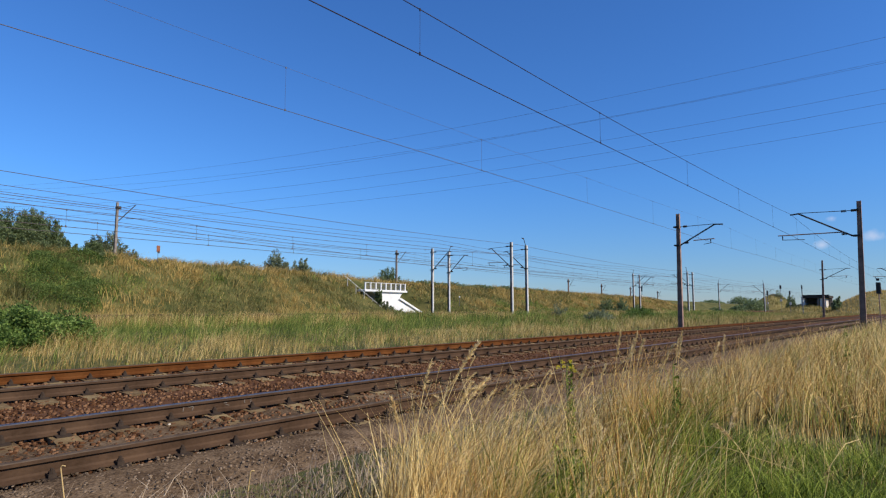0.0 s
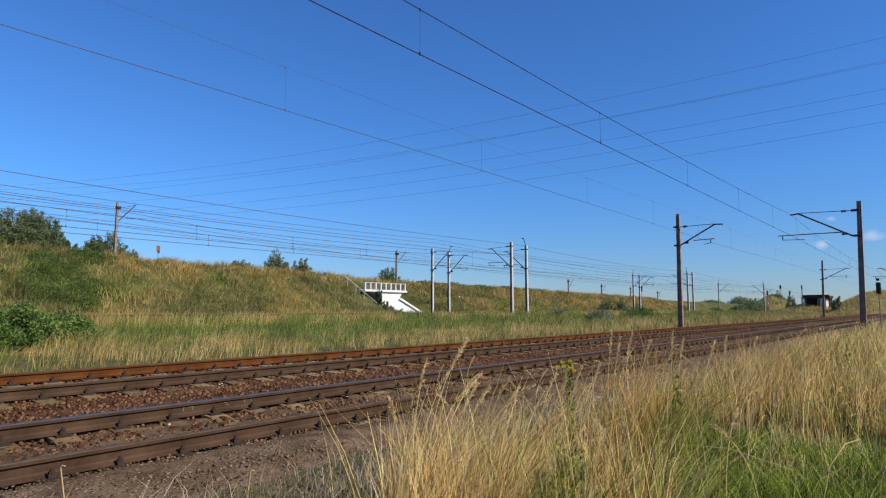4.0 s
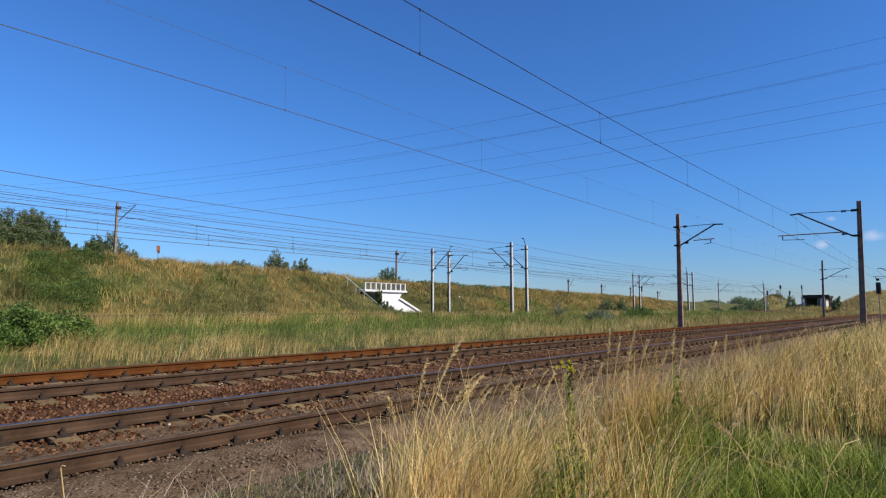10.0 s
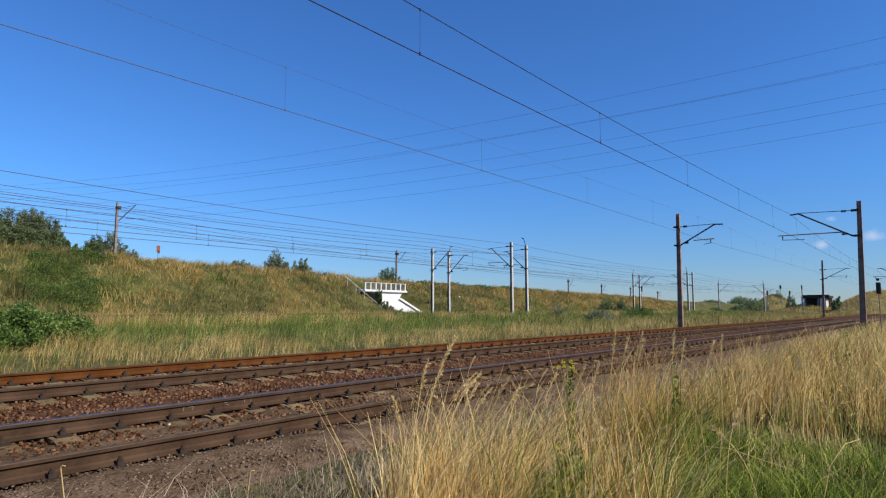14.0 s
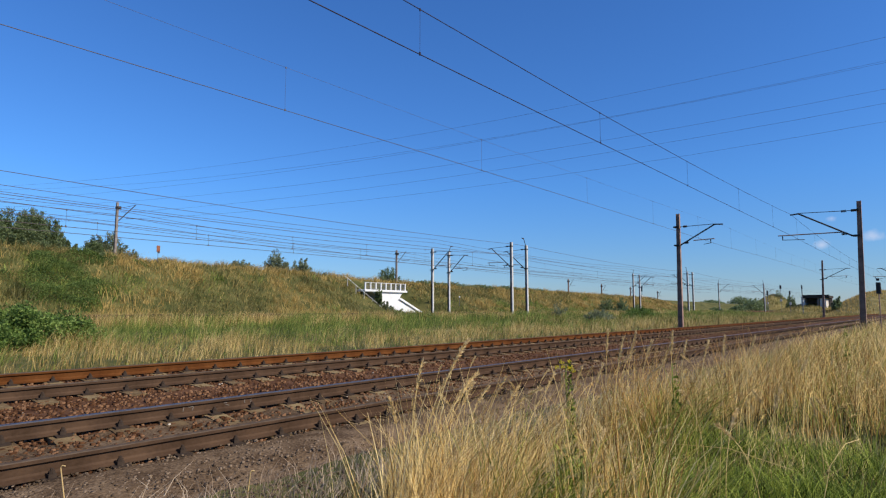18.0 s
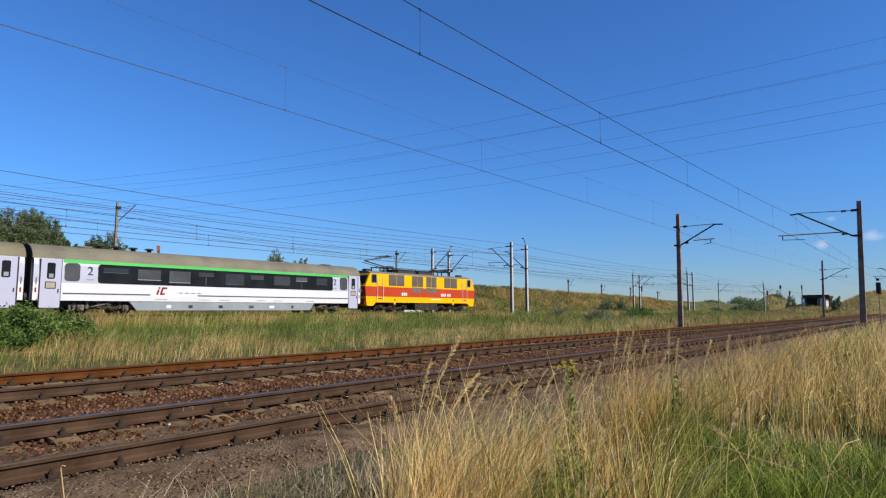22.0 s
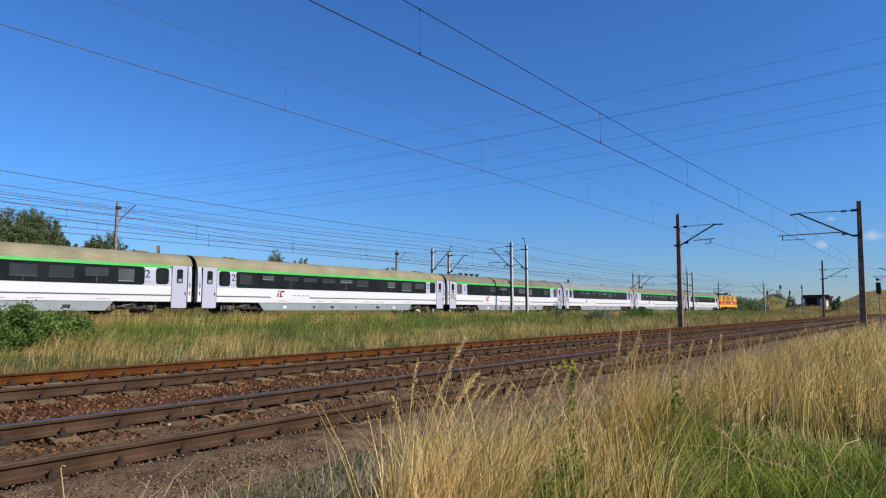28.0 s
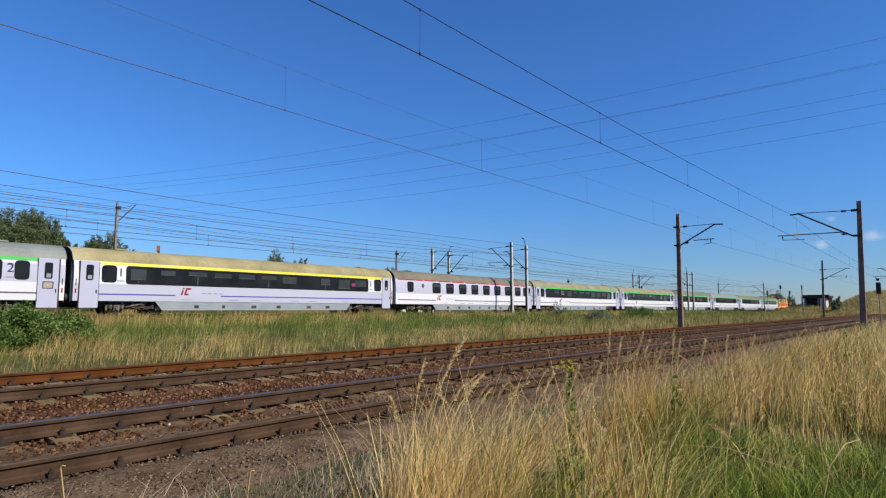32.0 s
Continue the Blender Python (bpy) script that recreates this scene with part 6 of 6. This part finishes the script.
def meadow():
    """Rough grass between the near tracks and the far line, and on the slope of the embankment."""
    rng = np.random.default_rng(31)
    m = 5200
    s = 1 + 150 * rng.random(m) ** 1.5
    l = 14.0 + 22.5 * rng.random(m)
    x, y = s * math.cos(TURN) - l * math.sin(TURN), s * math.sin(TURN) + l * math.cos(TURN)
    keep = (np.arctan2(y, x) < radians(80)) & (y > 13.7)
    cx, cy = x[keep], y[keep]
    m = len(cx)
    g = patchy(cx, cy, 4, 7) * 0.55 + patchy(cx, cy, 1.5, 17) * 0.25 + 0.36 * smooth(17, 26, cy) + 0.08 * smooth(19, 24, cy) - 0.5 * smooth(20, 15, cy) + 2.0 * np.exp(-((cx - 6.9) / 1.2) ** 2 - ((cy - 14.0) / 0.7) ** 2) + rng.normal(0, 0.1, m)
    kind = np.where(g > 0.56, 2, np.where(patchy(cx, cy, 3, 18) + rng.normal(0, 0.2, m) > 0.72, 1, 0))
    high = (0.34 + 0.45 * patchy(cx, cy, 1.6, 8)) * rng.uniform(0.7, 1.25, m) * np.clip((cy - 13.3) / 2.2, 0.35, 1) * (1 + 0.5 * smooth(28, 34.5, cy))
    lx, ly = rng.normal(0.1, 0.2, m), rng.normal(-0.05, 0.2, m)
    k = np.repeat(np.arange(m), 20)
    n = len(k)
    d = np.hypot(cx, cy)[k]
    sp = rng.uniform(0.12, 0.32, m) * (0.7 + np.hypot(cx, cy) / 60)
    x, y = cx[k] + rng.normal(0, 1, n) * sp[k], np.maximum(cy[k] + rng.normal(0, 1, n) * sp[k], 13.6)
    z = land(x, y)
    h = high[k] * rng.uniform(0.5, 1.15, n)
    w = rng.uniform(0.005, 0.012, n) * (0.6 + d / 38)
    for q, mt, nm, lb in ((0, M_MEADOW, "dry_grass", "dry straw grass of the meadow beside the far line"), (1, M_SLOPESTRAW, "straw_grass", "seeded straw grass of the meadow"), (2, M_GRASS, "green_grass", "tall green meadow grass beside the far line")):
        e = kind[k] == q
        blades(nm, x[e], y[e], z[e], h[e], w[e] * (1.3 if q == 2 else 1.0), 0.42, 76 + q, mt, lb, bend=(lx[k][e], ly[k][e]))
    # low undergrowth that closes the meadow
    n = 22000
    s, l = 1 + 140 * rng.random(n) ** 1.5, rng.uniform(13.8, 36, n)
    x, y = s * math.cos(TURN) - l * math.sin(TURN), s * math.sin(TURN) + l * math.cos(TURN)
    h, w, z = rng.uniform(0.15, 0.38, n), rng.uniform(0.02, 0.045, n) * (0.6 + s / 45), land(x, y)
    for e, mt, nm, lb in ((np.arange(n) % 2 == 0, M_GRASS, "green_grass", "low green undergrowth of the meadow"), (np.arange(n) % 2 == 1, M_OLIVE, "undergrowth", "low olive undergrowth of the meadow")):
        blades(nm, x[e], y[e], z[e], h[e], w[e], 0.7, 88, mt, lb)
    n = 20000
    s, l = 2 + 130 * rng.random(n) ** 1.4, rng.uniform(33.4, 36.8, n)
    x, y = s * math.cos(TURN) - l * math.sin(TURN), s * math.sin(TURN) + l * math.cos(TURN)
    h, w = rng.uniform(0.66, 1.08, n), rng.uniform(0.02, 0.035, n) * (0.6 + s / 80)
    e = patchy(x, y, 5, 19) + rng.normal(0, 0.25, n) > 0.6
    blades("green_grass", x[e], y[e], land(x, y)[e], h[e], w[e], 0.35, 86, M_GRASS, "tall green grass along the far line")
    blades("dry_grass", x[~e], y[~e], land(x, y)[~e], h[~e], w[~e] * 0.8, 0.35, 85, M_MEADOW, "tall straw grass along the far line")
    n = 8000
    s, l = 2 + 90 * rng.random(n) ** 1.2, rng.uniform(37.0, 37.5, n)
    x, y = s * math.cos(TURN) - l * math.sin(TURN), s * math.sin(TURN) + l * math.cos(TURN)
    blades("straw_grass", x, y, land(x, y), rng.uniform(0.66, 0.86, n), rng.uniform(0.03, 0.05, n), 0.3, 87, M_SLOPE, "rough grass at the foot of the far track")
    # the slope: clumps of one growth each, in patches of straw, amber and green
    m = 6600
    s = -3 + 190 * rng.random(m) ** 1.3
    l = rng.uniform(49.5, 78, m)
    x, y = s * math.cos(TURN) - l * math.sin(TURN), s * math.sin(TURN) + l * math.cos(TURN)
    white = (s > 57.2 + 0.06 * (67 - l)) & (s < 70.0) & (l > 59.5) & (l < 67)
    white |= (s > 52.5) & (s < 62.5) & (l > 56.0) & (l < 59.7)
    keep = (np.arctan2(y, x) < radians(80)) & ~white
    cx, cy, s, l = x[keep], y[keep], s[keep], l[keep]
    m = len(cx)
    lush = 0.9 * np.exp(-((s - 20.3) ** 2 / 26 + (l - 61) ** 2 / 14)) + 0.5 * np.exp(-((s - 100) ** 2 / 700 + (l - 54) ** 2 / 20)) - 0.25 * (l < 53.0)
    g = patchy(cx, cy, 5, 9) * 0.6 + patchy(cx, cy, 1.8, 12) * 0.3 + lush + rng.normal(0, 0.1, m)
    am = patchy(cx, cy, 6, 14) * 0.6 + patchy(cx, cy, 2.0, 15) * 0.4 + 0.42 * smooth(65.5, 68.5, l) + 0.3 * smooth(85, 110, s) + rng.normal(0, 0.1, m)
    g = g - 0.5 * smooth(65.2, 67.2, l)
    kind = np.where(g > 0.84, 2, np.where(am > 0.6, 1, np.where(am < 0.28, 3, 0)))
    high = rng.uniform(0.35, 0.75, m) + 0.65 * patchy(cx, cy, 1.6, 10) ** 2
    lx, ly = rng.normal(0.1, 0.35, m), rng.normal(-0.05, 0.35, m)
    per = 18
    k = np.repeat(np.arange(m), per)
    n = len(k)
    d = np.hypot(cx, cy)[k]
    sp = rng.uniform(0.25, 0.65, m)
    x, y = cx[k] + rng.normal(0, 1, n) * sp[k], cy[k] + rng.normal(0, 1, n) * sp[k]
    z = land(x, y)
    h = high[k] * rng.uniform(0.5, 1.1, n)
    w = rng.uniform(0.024, 0.056, n) * (0.5 + d / 90)
    for q, mt, nm, lb in ((0, M_SLOPE, "dry_grass", "rough brownish grass on the embankment slope"), (1, M_SLOPESTRAW, "straw_grass", "pale straw grass on the embankment slope"), (2, M_GRASS, "green_grass", "rough green growth on the embankment slope"), (3, M_OLIVE, "dull_grass", "dull olive-green weeds on the embankment slope")):
        e = kind[k] == q
        blades(nm, x[e], y[e], z[e], h[e], w[e], 0.5, 82 + q, mt, lb, bend=(lx[k][e], ly[k][e]))
    n = 30000
    s, l = -3 + 130 * rng.random(n) ** 1.2, rng.uniform(52, 73, n)
    s, l = s[(s < 57.0) | (s > 70.2) | (l < 59)], l[(s < 57.0) | (s > 70.2) | (l < 59)]
    n = len(s)
    x, y = s * math.cos(TURN) - l * math.sin(TURN), s * math.sin(TURN) + l * math.cos(TURN)
    blades("short_grass", x, y, land(x, y), rng.uniform(0.15, 0.4, n), rng.uniform(0.05, 0.11, n), 0.9, 89, M_SLOPE, "short brownish grass that covers the slope")
    # thin far cover to the end of the line
    n = 24000
    x = rng.uniform(45, 260, n)
    y = np.where(rng.random(n) < 0.35, rng.uniform(-6, 4.6, n), rng.uniform(14.2, 35, n))
    blades("dry_grass", x, y, land(x, y), rng.uniform(0.4, 0.8, n), rng.uniform(0.05, 0.1, n), 0.4, 84, M_SLOPE, "dry grass along the line in the distance")


meadow()


def weed(x, y, h, seed, flower):
    rng = np.random.default_rng(seed)
    root = tagged(empty("flowering_weed" if flower else "tall_weed", pose(x, y, float(land(x, y)) - 0.02)), "green weed with small yellow flowers" if flower else "tall dark green weed among dry grass", "weed")
    part("stalk", wire_mesh("stalk", [(0.03 * math.sin(k), 0.02 * k / 6, h * k / 6) for k in range(7)], 0.005, 5), M_GRASS, root)
    tall = h > 0.55
    m = 150 if tall else 620
    f = 1 - rng.random(m) ** 0.7 * (0.8 if tall else 0.95)
    wide = (0.02 if tall else 0.11) + (0.06 if tall else 0.05) * (1 - f)
    a = rng.uniform(0, 6.283, m)
    r = wide * rng.uniform(0.3, 1.0, m)
    cs = np.stack([r * np.cos(a) + 0.02 * f, r * np.sin(a), h * f + 0.3 * r], -1)
    part("leaves", leaves_mesh("leaves", cs, np.zeros(m), m, 0.024 if tall else 0.026, seed, True), M_LUSH, root)
    if flower:
        cs = [(rng.normal(0, 0.07), rng.normal(0, 0.07), h * rng.uniform(0.93, 1.03)) for _ in range(7)]
        for i, c in enumerate(cs):
            part("flower", leaves_mesh("flower", [c], [0.025], 26, 0.009, seed + 1 + i), M_FLOWER, root)
    swaying.append((root, 1.8))


weed(5.42, 2.86, 1.0, 1, True)
weed(5.25, 2.75, 0.7, 2, False)
weed(6.09, 2.05, 0.95, 3, False)
weed(14.35, 1.46, 1.2, 4, False)
for i in range(6):
    weed(3.5 + 0.09 * i, 1.98 + 0.06 * (i % 3), 0.36 + 0.03 * i, 5 + i, False)

motions()
